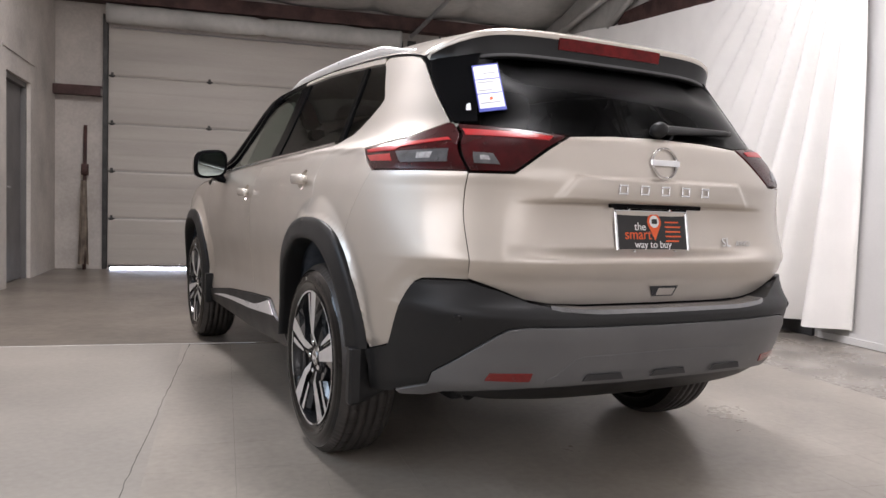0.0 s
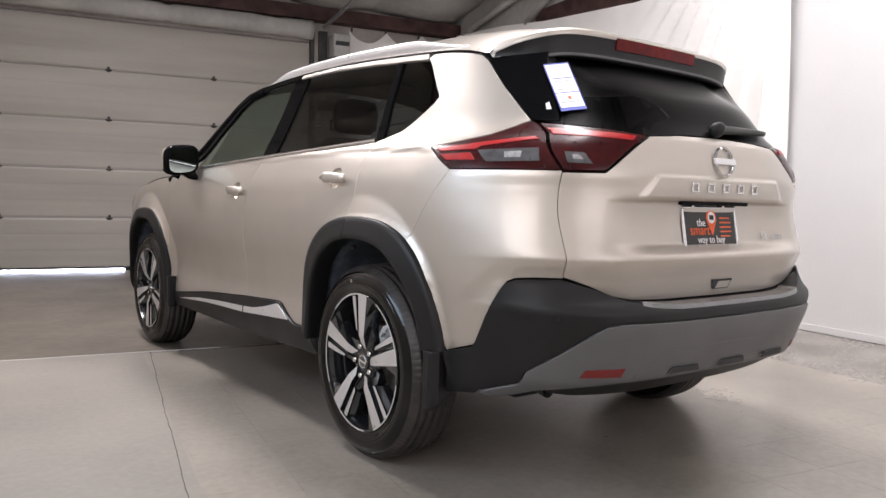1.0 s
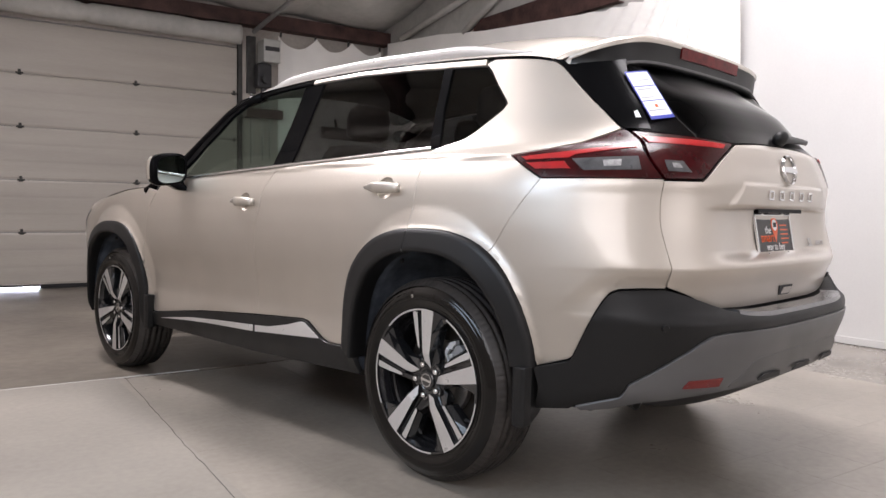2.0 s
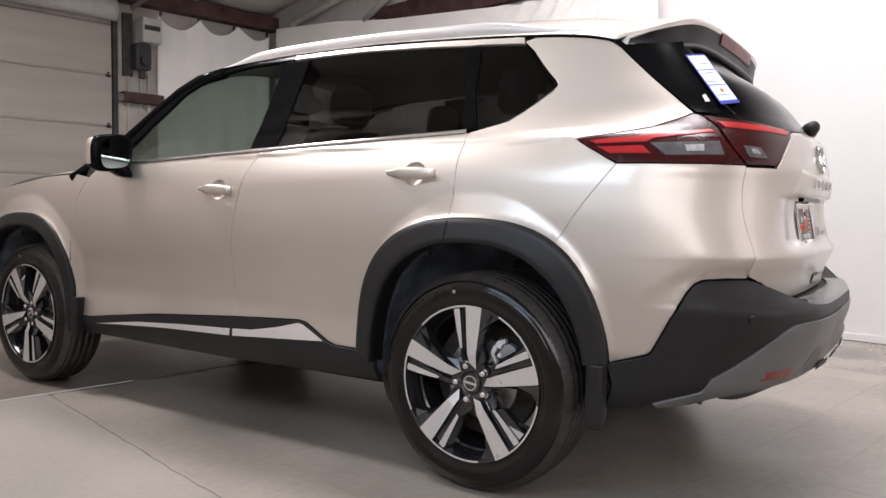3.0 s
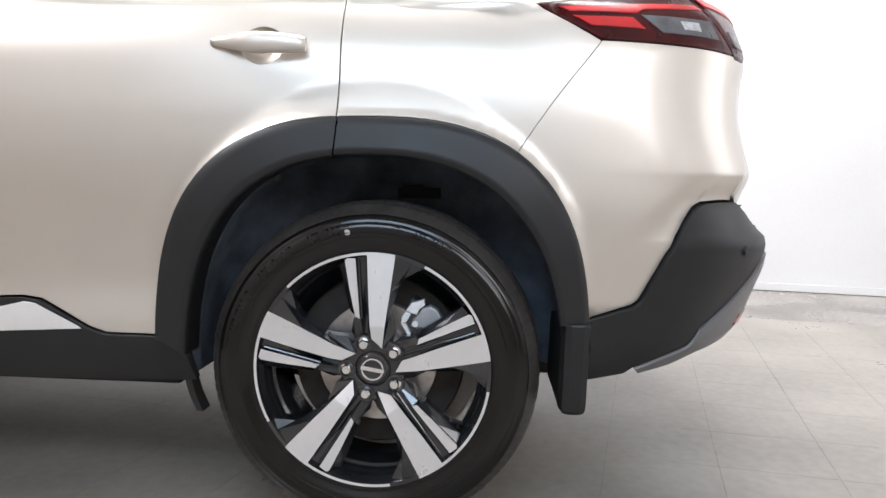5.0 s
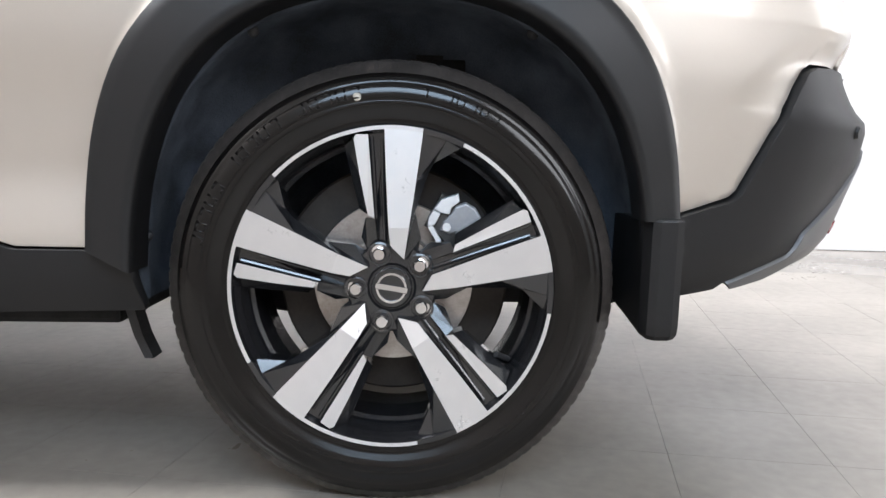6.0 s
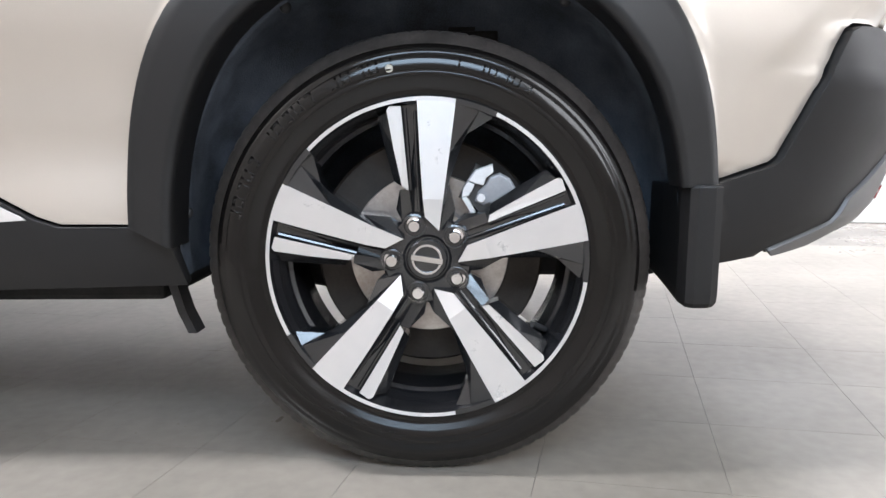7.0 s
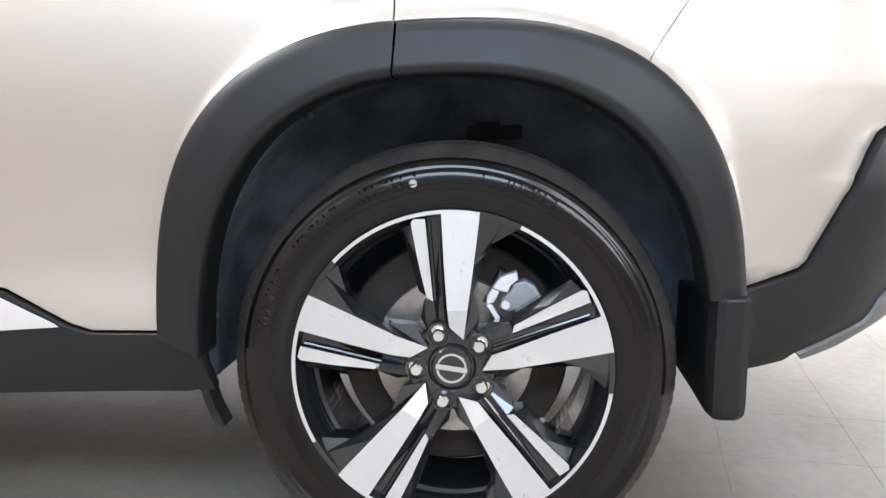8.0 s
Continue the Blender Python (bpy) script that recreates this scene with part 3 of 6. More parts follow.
def relief(y, x, z):
    """How far the skin stands out from the plain shell."""
    d = 0 * y
    # a flat-sided swelling round each wheel
    for wy in WHEEL_Y:
        r = np.hypot((y - wy) / 0.86, z - WHEEL_Z)
        d = d + 0.026 * soft_clip((0.545 + 0.085 * step(0.40, 0.74, z) - r) / 0.085) * step(0.32, 0.42, z)
        # and a narrow lip that turns out along the flare
        a, b = (np.where(y > wy, 0.452, 0.422), 0.527) if wy else (np.where(y > wy, 0.481, 0.466), 0.541)
        rho = (np.abs((y - wy) / a) ** 2.7 + np.abs((z - WHEEL_Z) / b) ** 2.7) ** (1 / 2.7)
        d = d + 0.007 * np.clip(1 - (rho - 1) * 0.5 / 0.015, 0, 1) ** 1.6 * step(0.36, 0.44, z)
    side = step(-0.35, 0.2, y) * (1 - step(2.2, 2.6, y))
    # a shallow hollow along the lower doors
    d = d - 0.014 * side * step(0.40, 0.56, z) * (1 - step(0.62, 0.86, z))
    # the shoulder crease from the tail lamp forwards
    under = np.interp(y, [-0.5, -0.33, 0.08, 0.9, 1.5], [1.140, 1.146, 1.168, 1.148, 1.13]) - z
    d = d - 0.010 * step(0.0, 0.012, under) * (1 - step(0.02, 0.13, under)) * step(-0.42, -0.25, y) * (1 - step(0.7, 1.7, y))
    # rear: plate recess under the ledge
    rear = step(-0.55, -0.75, y)
    mid = 1 - step(0.30, 0.62, np.abs(x) + 0.35 * np.clip(z - 0.80, 0, 0.2))
    d = d - 0.050 * rear * mid * step(0.799, 0.850, z) * (1 - step(0.972, 0.988, z))
    # the raised band that carries the name
    d = d + 0.007 * rear * (1 - step(0.40, 0.43, np.abs(x) + 0.9 * (z - 0.985))) * step(0.975, 0.988, z) * (1 - step(1.056, 1.064, z))
    # the bright ridge above the bumper runs on round the corner
    d = d + 0.005 * step(-0.62, -0.76, y) * (step(0.73, 0.797, z) - step(0.797, 0.88, z))
    # the skin steps in under the tail lamp and comes out again lower down
    d = d - 0.007 * step(-0.42, -0.76, y) * (1 - mid) * (1 - step(1.015, 1.06, z)) * step(0.80, 0.98, z)
    return d


def plain(u, z, tail=REAR):
    """Points of the shell: u runs back along the left side, round the corner and over the rear."""
    u, z = np.broadcast_arrays(np.asarray(u, float), np.asarray(z, float))
    w = HALF_WIDTH(z)
    front = u >= Y1
    a = np.where(front, u - Y1, np.where(u < Y0, (Y0 - u) / 0.8, 0.0))
    n = np.where(front, 3.6, ROUND(z))
    ln = np.where(front, FRONT(z) - Y1, tail(z) - Y0)
    c, s = np.cos(a), np.sin(a)
    r = (np.abs(c) ** n + np.abs(s) ** n) ** (-1 / n)
    y = np.where(front, Y1, np.where(u < Y0, Y0, u)) + ln * r * s
    return np.stack([-w * r * c, y, z], -1)


def facing(f, u, z, e=0.004):
    """Unit normals, pointing out, of a surface f(u, z)."""
    n = np.cross(f(u - e, z) - f(u + e, z), f(u, z + e) - f(u, z - e))
    return n / np.linalg.norm(n, axis=-1, keepdims=True)


def skin(u, z, lift=0.0, tail=REAR):
    u, z = np.asarray(u, float), np.asarray(z, float)
    p = plain(u, z, tail)
    return p + facing(lambda a, b: plain(a, b, tail), u, z) * (relief(p[..., 1], p[..., 0], z) + lift)[..., None]


def gate_skin(u, z, lift=0.0):
    return skin(u, z, lift, GATE)


def fascia_skin(u, z, lift=0.0):
    """The painted corner: it comes out to the bumper's skin along their shared edge."""
    u, z = np.asarray(u, float), np.asarray(z, float)
    edge = np.interp(z, EDGE_Z, EDGE_U)
    w = (1 - step(0.015, 0.10, u - edge))[..., None]
    # a chamfer follows the bumper's edge, down the corner and round under the ridge
    down = np.clip((0.050 - (u - edge)) / 0.050, 0, 1) * (1 - step(0.735, 0.80, z))
    under = np.clip((0.797 - z) / 0.060, 0, 1) * (1 - step(0.02, 0.10, u - edge))
    lift = lift - np.maximum(0.014 * down, 0.012 * under)
    return (1 - w) * skin(u, z, lift, FASCIA) + w * skin(u, z, lift + 0.001)


def glass_skin(u, z, lift=0.0):
    """The side glass runs straight down behind the belt line."""
    c = skin(u, z, lift)
    z = np.asarray(z, float)
    straight = 0.718 + 0.45 * (1.335 - z)
    k = np.where(z < 1.335, np.minimum(1, straight / HALF_WIDTH(z)), 1.0)
    return c * np.stack([k, np.ones_like(k), np.ones_like(k)], -1)


def bumper_skin(u, z, lift=0.0):
    return skin(u, z, lift + 0.003)


def at_y(y, z, tail=REAR):
    """u of the left side at a length y."""
    if y >= Y0:
        return y if y <= Y1 else Y1 + math.asin(min(1, (y - Y1) / max(0.01, FRONT(z) - Y1)))
    n = ROUND(z)
    q = min(0.9999, (Y0 - y) / (Y0 - tail(z)))
    return Y0 - 0.8 * math.atan2(q, (1 - q**n) ** (1 / n))


def at_x(x, z):
    """u of the rear at a breadth x."""
    n = ROUND(z)
    p = min(0.9999, abs(x) / HALF_WIDTH(z))
    a = math.atan2((1 - p**n) ** (1 / n), p)
    return Y0 - 0.8 * (a if x <= 0 else math.pi - a)


DIAGONAL = [(-0.578 - 0.097 * k / 7, 0.518 + 0.182 * k / 7) for k in range(8)]  # the edge between corner and bumper
EDGE = [(-0.44, 0.30), (-0.463, 0.478), (-0.565, 0.508)] + DIAGONAL + [(-0.705, 0.732), (-0.75, 0.78)]
EDGE_Z, EDGE_U = [z for y, z in EDGE], [at_y(y, z) for y, z in EDGE]


def corners(outline, tail=REAR):
    """Outline corners ("y", y, z) on the side or ("x", x, z) on the rear, as (u, z)."""
    return [(at_y(v, z, tail) if k == "y" else at_x(v, z), z) for k, v, z in outline]


def dense(poly, h):
    out = []
    for (u0, z0), (u1, z1) in zip(poly, poly[1:] + poly[:1]):
        n = max(1, math.ceil(math.hypot(u1 - u0, z1 - z0) / h))
        out += [(u0 + (u1 - u0) * i / n, z0 + (z1 - z0) * i / n) for i in range(n)]
    return out


def signed_area(p):
    return sum(a[0] * b[1] - b[0] * a[1] for a, b in zip(p, p[1:] + p[:1])) / 2


def shrunk(p, d):
    """A polygon, counter-clockwise, drawn in by d."""
    out = []
    for i in range(len(p)):
        a, b, c = Vector(p[i - 1]), Vector(p[i]), Vector(p[(i + 1) % len(p)])
        e0, e1 = (b - a).normalized(), (c - b).normalized()
        n0, n1 = Vector((-e0.y, e0.x)), Vector((-e1.y, e1.x))
        n = n0 + n1
        k = min(2.0, 2 / max(0.2, n.length_squared)) if n.length > 1e-6 else 1
        out.append(tuple(b + n * d * k))
    return out


def inside(ring, pts, margin):
    """Which points lie in the ring and clear of its edges."""
    a, b = np.array(ring), np.roll(np.array(ring), -1, 0)
    hit, near = np.zeros(len(pts), bool), np.full(len(pts), 9.0)
    for (x0, y0), (x1, y1) in zip(a, b):
        cross = ((y0 > pts[:, 1]) != (y1 > pts[:, 1])) & (pts[:, 0] < (x1 - x0) * (pts[:, 1] - y0) / (y1 - y0 + 1e-15) + x0)
        hit ^= cross
        dx, dy = x1 - x0, y1 - y0
        t = np.clip(((pts[:, 0] - x0) * dx + (pts[:, 1] - y0) * dy) / (dx * dx + dy * dy + 1e-12), 0, 1)
        near = np.minimum(near, np.hypot(x0 + t * dx - pts[:, 0], y0 + t * dy - pts[:, 1]))
    return hit & (near > margin)


def panel_mesh(name, poly, mat, h=0.018, gap=0.0026, lift=0.0, thick=0.016, mirror=False, surface=None, fall=0.0, holes=()):
    """A sheet of the shell inside a polygon of (u, z), with rounded, turned-in edges. fall: how much its rim lies below its middle."""
    sheet = surface or skin
    poly = list(poly)
    if signed_area(poly) < 0:
        poly = poly[::-1]
    ring = shrunk(dense(poly, h * 0.7), gap)
    lo, hi = np.min(ring, 0), np.max(ring, 0)
    zs = np.arange(lo[1] + h / 2, hi[1], h * 0.87)
    grid = np.array([(u, z) for k, z in enumerate(zs) for u in np.arange(lo[0] + (h / 2 if k % 2 else 0), hi[0], h)] or [(9.0, 9.0)])
    keep = inside(ring, grid, h * 0.45)
    for hole in holes:
        keep &= ~inside(hole, grid, 0) & inside([(-9, -9), (9, -9), (9, 9), (-9, 9)], grid, 0)
    pts = list(ring) + [tuple(p) for p in grid[keep]]
    bounds = []
    for hole in holes:
        bounds += [(len(pts) + k, len(pts) + (k + 1) % len(hole)) for k in range(len(hole))]
        pts += list(hole)
    out, _, faces, orig, _, _ = delaunay_2d_cdt([Vector(p) for p in pts], bounds, [list(range(len(ring)))], 1, 1e-5)
    for hole in holes:
        mids = np.array([np.mean([tuple(out[i]) for i in f], 0) for f in faces])
        faces = [f for f, gone in zip(faces, inside(hole, mids, 0)) if not gone]
    uz, nring, ring_of = np.array([tuple(p) for p in out]), len(ring), {}
    for i, o in enumerate(orig):
        for k in o:
            if k < nring:
                ring_of[k] = i
    n = facing(lambda u, z: sheet(u, z, lift), uz[:, 0], uz[:, 1])
    low = np.zeros(len(uz))
    low[list(ring_of.values())] = fall
    v = sheet(uz[:, 0], uz[:, 1], lift) - n * low[:, None]
    flip = np.array([-1.0 if mirror else 1.0, 1, 1])
    v, n = v * flip, n * flip
    faces = [tuple(f) if mirror else tuple(f)[::-1] for f in faces]
    verts, normals = [tuple(c) for c in v], [tuple(c) for c in n]
    if thick:
        base = len(verts)
        idx = [ring_of[k] for k in range(nring)]
        ev, en = v[idx], n[idx]
        side = np.cross(en, np.roll(ev, -1, 0) - np.roll(ev, 1, 0))
        side /= np.linalg.norm(side, axis=1, keepdims=True) + 1e-12
        side *= -1 if mirror else 1
        for depth, out_by, mixed in ((0.0, 0.0, 0.0), (0.0012, 0.0008, 0.7), (thick, 0.0008, 1.0)):
            verts += [tuple(c) for c in ev - en * depth + side * out_by]
            nn = en * (1 - mixed) + side * mixed
            normals += [tuple(c) for c in nn / np.linalg.norm(nn, axis=1, keepdims=True)]
        for row in (0, 1):
            for k in range(nring):
                k2, b = (k + 1) % nring, base + row * nring
                f = (b + k, b + k2, b + nring + k2, b + nring + k)
                faces.append(f if mirror else f[::-1])
    va, na = np.array(verts), np.array(normals)
    faces = [f if np.dot(np.cross(va[f[1]] - va[f[0]], va[f[2]] - va[f[0]]), na[f[0]] + na[f[1]] + na[f[2]]) > 0 else f[::-1] for f in faces]
    me = bpy.data.meshes.new(name)
    me.from_pydata(verts, [], faces)
    me.materials.append(mat)
    me.polygons.foreach_set("use_smooth", [True] * len(me.polygons))
    me.normals_split_custom_set_from_vertices(normals)
    return me


def panel(name, outline, mat, parent, label="", **kw):
    poly = outline if not isinstance(outline[0][0], str) else corners(outline)
    return part(name, panel_mesh(name, poly, mat, **kw), mat, parent, label)


def arch(cy, a, b, n, t0, t1, count=28):
    """Points (y, z) of a wheel arch's edge; the angle runs from the front over the top to the rear."""
    out = []
    for t in np.linspace(radians(t0), radians(t1), count):
        c, s = math.cos(t), math.sin(t)
        r = (abs(c) ** n + abs(s) ** n) ** (-1 / n)
        reach = a + (0.015 if a > 0.43 and cy == 0 and c > 0 else 0)  # the rear flare is broader ahead of the wheel
        if cy > 0 and c < 0:
            reach -= 0.030 if a > 0.43 else 0.018  # the front flare is tighter behind its wheel
        out.append((cy + reach * r * c, WHEEL_Z + b * r * s))
    return out


OUTER, INNER = (0.466, 0.541, 2.7), (0.404, 0.461, 2.4)
FRONT_OUTER = (0.452, 0.527, 2.7)
car = thing("car", "champagne metallic compact sport utility car with black lower cladding, parked", "car")


def arch_uz(cy, shape, t0, t1, count=28):
    return [(at_y(y, z), z) for y, z in arch(cy, *shape, t0, t1, count)]


def belt(y):
    return 1.192 - 0.0335 * y - 0.002 * y * y


def roof_edge(y):
    """Height of the roof's side trim."""
    return float(ROOF_EDGE(y))


ROOF_EDGE = hermite([(-0.42, 1.462), (-0.30, 1.497), (-0.05, 1.527), (0.30, 1.553), (0.70, 1.574), (1.05, 1.578), (1.35, 1.568), (1.63, 1.545), (1.8, 1.48), (2.3, 1.09)])
CUPS = ((0.145, 1.047), (1.135, 0.997))  # rear end and height of the door handles


def cup_ring(y0, z, r=1.0, count=28):
    return [(y0 + 0.098 + 0.047 * r * math.cos(k), z + 0.002 + 0.042 * r * math.sin(k)) for k in np.linspace(0, 2 * math.pi, count, endpoint=False)]


for mirror in (False, True):
    # quarter panel, with the seam that runs from the lamp to the arch
    seam_top, seam_low = (at_y(-0.470, 1.068), 1.068), (at_y(-0.300, 0.832), 0.832)
    top_arch = [p for p in arch_uz(0, OUTER, 0, 180, 60)]
    over = [p for p in top_arch if seam_low[0] < p[0] < 0.07] + [(0.075, 0.8985)]
    quarter = [(0.075, belt(0.075))] + corners([("y", -0.06, 1.222), ("y", -0.20, 1.318), ("y", -0.212, 1.338), ("y", -0.203, 1.352), ("y", -0.055, 1.506)])
    quarter += [(at_y(y, roof_edge(y) - 0.006), roof_edge(y) - 0.006) for y in (-0.10, -0.2, -0.30, -0.36)]
    quarter += corners([("y", -0.395, 1.452), ("y", -0.635, 1.229), ("y", -0.60, 1.208), ("y", -0.54, 1.183), ("y", -0.45, 1.166), ("y", -0.331, 1.149)]) + [seam_top, seam_low]
    quarter += sorted(over, key=lambda p: p[0])
    panel("quarter_panel", quarter, PAINT, car, mirror=mirror, h=0.013, gap=0.0019)
    low = [p for p in top_arch if p[0] < seam_low[0] and p[1] > 0.478]
    fascia = [seam_low, seam_top] + corners([("x", -0.676, 1.064), ("x", -0.686, 1.02), ("x", -0.690, 0.95), ("x", -0.680, 0.80), ("x", -0.677, 0.737), ("x", -0.74, 0.738), ("y", -0.715, 0.735), ("y", -0.692, 0.724)] + [("y", y, z) for y, z in DIAGONAL[::-1]] + [("y", -0.565, 0.508), ("y", -0.463, 0.478)]) + sorted(low, key=lambda p: p[1])
    panel("rear_fascia", fascia, PAINT, car, mirror=mirror, surface=fascia_skin, h=0.013, gap=0.0007)
    # doors
    rear_arch = sorted([p for p in top_arch if p[0] > 0.08 and p[1] > 0.416], key=lambda p: p[0])
    door_r = [(0.075, belt(0.075)), (0.075, 0.8985)] + rear_arch + corners([("y", 0.486, 0.416), ("y", 0.605, 0.417), ("y", 0.645, 0.43), ("y", 0.755, 0.488), ("y", 0.80, 0.494), ("y", 1.158, 0.476), ("y", 1.160, 0.72), ("y", 1.14, 0.86), ("y", 1.09, 1.05)]) + [(1.035, belt(1.035))]
    rear_door = panel("rear_door", door_r, PAINT, car, mirror=mirror, holes=[cup_ring(*CUPS[0])], h=0.013)
    door_f = [(1.035, belt(1.035)), (1.09, 1.05), (1.14, 0.86), (1.160, 0.72), (1.158, 0.476), (1.70, 0.440), (2.20, 0.385), (2.28, 0.385), (2.315, 0.60), (2.315, 0.77), (2.27, 0.95), (2.175, 1.065), (2.12, belt(2.12))]
    front_door = panel("front_door", door_f, PAINT, car, mirror=mirror, holes=[cup_ring(*CUPS[1])])
    f_arch = arch_uz(2.705, FRONT_OUTER, 0, 180, 60)
    fender = [(2.175, 1.065), (2.27, 0.95), (2.315, 0.77), (2.315, 0.60), (2.28, 0.40)] + sorted([p for p in f_arch if p[0] < 2.72 and p[1] > 0.42], key=lambda p: p[0]) + sorted([p for p in f_arch if p[0] >= 2.72 and p[1] > 0.42], key=lambda p: p[0])
    fender += corners([("y", 3.30, 0.42), ("y", 3.36, 0.70), ("y", 3.36, 0.86), ("y", 3.25, 0.965), ("y", 3.0, 1.016), ("y", 2.6, 1.068), ("y", 2.3, 1.084)])
    panel("front_fender", fender, PAINT, car, mirror=mirror)
    # flares
    for wy in WHEEL_Y:
        outer, inner = arch_uz(wy, FRONT_OUTER if wy else OUTER, -8 if wy else 6, 187 if wy else 168, 56), arch_uz(wy, INNER, -8 if wy else 3, 187 if wy else 166, 56)
        s = -1 if mirror else 1
        pieces = [[], []]
        for (uo, zo), (ui, zi) in zip(outer, inner):
            prof = []
            for t, out in ((-0.02, -0.012), (0.0, 0.010), (0.05, 0.017), (0.25, 0.022), (0.5, 0.027), (0.78, 0.034), (0.94, 0.036), (1.0, 0.030), (1.0, 0.012), (0.99, -0.05)):
                u, z = uo + (ui - uo) * t, zo + (zi - zo) * t
                c = plain(u, z)
                prof.append((s * (c[0] - out - 0.016), c[1], z))
            pieces[0 if wy or uo > 0.075 else 1].append(prof)
        if not wy:
            # the flare is cut where the rear door opens
            a, b = np.array(pieces[0][-1]), np.array(pieces[1][0])
            k = (a[4][1] - 0.075) / (a[4][1] - b[4][1])
            w = abs(0.0018 / (a[4][1] - b[4][1]))
            pieces[0].append([tuple(q) for q in a + (b - a) * (k - w)])
            pieces[1].insert(0, [tuple(q) for q in a + (b - a) * (k + w)])
        for rings in pieces:
            if rings:
                bm = bmesh.new()
                add_loft(bm, rings, False)
                bmesh.ops.recalc_face_normals(bm, faces=bm.faces)
                part("wheel_arch_flare", bm, CLADDING, car, "matt black wheel arch flare", smooth=True)
    # windows
    sill = 0.012
    glass_q = [(0.03, belt(0.03) + sill)] + corners([("y", -0.05, 1.228), ("y", -0.185, 1.322), ("y", -0.197, 1.340), ("y", -0.19, 1.352), ("y", -0.052, 1.497), ("y", 0.12, 1.513)]) + [(0.105, 1.35), (0.06, belt(0.06) + sill)]
    panel("quarter_window", glass_q, WINDOW_DARK, car, "dark privacy glass", mirror=mirror, lift=-0.008, thick=0.004, gap=0.001, h=0.04, surface=glass_skin)
    glass_r = [(0.115, belt(0.1) + sill), (0.15, 1.35), (0.17, 1.515), (0.35, 1.530), (0.70, 1.551), (0.965, 1.554), (0.985, 1.40), (1.0, belt(1.0) + sill)]
    panel("door_window", glass_r, WINDOW_DARK, rear_door, "dark privacy glass", mirror=mirror, lift=-0.008, thick=0.004, gap=0.001, h=0.04, surface=glass_skin)
    glass_f = [(1.155, belt(1.15) + sill), (1.13, 1.38), (1.115, 1.552), (1.35, 1.545), (1.58, 1.518), (1.72, 1.45), (1.90, 1.30), (2.06, belt(2.06) + sill + 0.01)]
    panel("door_window", glass_f, WINDOW_CLEAR, front_door, "clear green-tinted glass", mirror=mirror, lift=-0.008, thick=0.004, gap=0.001, h=0.04, surface=glass_skin)
    # pillars and frames between the panes
    panel("pillar_trim", [(1.0, belt(1.0) + sill), (0.985, 1.40), (0.965, 1.554), (1.115, 1.552), (1.13, 1.38), (1.155, belt(1.15) + sill)], GLOSS_BLACK, car, "gloss black pillar", mirror=mirror, lift=-0.003, surface=glass_skin)
    panel("pillar_trim", [(0.06, belt(0.06) + sill), (0.105, 1.35), (0.12, 1.513), (0.17, 1.515), (0.15, 1.35), (0.115, belt(0.1) + sill)], GLOSS_BLACK, car, "gloss black pillar", mirror=mirror, lift=-0.002, surface=glass_skin)
    rear_top = [(-0.055, 1.500), (0.12, 1.515), (0.17, 1.517), (0.35, 1.532), (0.70, 1.553), (0.965, 1.556), (1.05, 1.555)]
    front_top = [(1.05, 1.555), (1.115, 1.554), (1.35, 1.547), (1.58, 1.520), (1.72, 1.452), (1.90, 1.302), (2.07, belt(2.07) + sill)]
    panel("window_frame", rear_top + [(y, roof_edge(y) - 0.004) for y in (1.05, 0.70, 0.30, -0.05)], PAINT, car, "champagne window surround", mirror=mirror, lift=0.001, gap=0.001, h=0.012)
    panel("window_frame", front_top + [(2.13, belt(2.13) + 0.02)] + [(y, roof_edge(y) - 0.004) for y in (1.80, 1.63, 1.35, 1.05)], GLOSS_BLACK, car, "gloss black window surround", mirror=mirror, lift=0.001)
    s = -1 if mirror else 1
    bm = bmesh.new()
    ys = list(np.linspace(2.13, 0.085, 30))
    rings = []
    for y in ys:
        c = skin(y, belt(y))
        rings.append([(s * (c[0] - dx), y, belt(y) + dz) for dx, dz in ((-0.01, -0.001), (0.006, 0.0), (0.008, 0.006), (0.004, 0.012), (-0.012, 0.013))])
    add_loft(bm, rings, False)
    bmesh.ops.recalc_face_normals(bm, faces=bm.faces)
    part("belt_moulding", bm, CHROME, car, "bright chrome strip under the windows", smooth=True)
    bm = bmesh.new()
    add_loft(bm, [[(s * (skin(y, belt(y))[0] + dx), y, belt(y) + dz) for dx, dz in ((0.010, 0.0125), (0.045, 0.010), (0.045, -0.02))] for y in ys[:-1]], False)
    bmesh.ops.recalc_face_normals(bm, faces=bm.faces)
    part("window_seal", bm, CLADDING, car, "black rubber window seal", smooth=True)
    # roof trim line
    bm = bmesh.new()
    rings = []
    for y in np.linspace(-0.40, 1.78, 40):
        z = roof_edge(y)
        c = plain(at_y(y, z), z)
        rings.append([(s * (c[0] - dx), c[1], z + dz) for dx, dz in ((-0.012, -0.005), (0.001, -0.0035), (0.0025, 0.0), (0.0, 0.0035), (-0.014, 0.005))])
    add_loft(bm, rings, False)
    bmesh.ops.recalc_face_normals(bm, faces=bm.faces)
    part("roof_moulding", bm, GLOSS_BLACK, car, "black roof drip moulding", smooth=True)
    # sill cladding with its bright insert
    sill_poly = [(0.395, 0.318), (0.410, 0.38), (0.455, 0.416), (0.605, 0.417), (0.645, 0.43), (0.755, 0.488), (0.80, 0.494), (1.158, 0.476), (1.70, 0.440), (2.20, 0.385), (2.30, 0.385), (2.32, 0.31), (1.2, 0.30)]
    panel("sill_cladding", sill_poly, CLADDING, car, "matt black sill cladding", mirror=mirror, lift=0.012, thick=0.02)
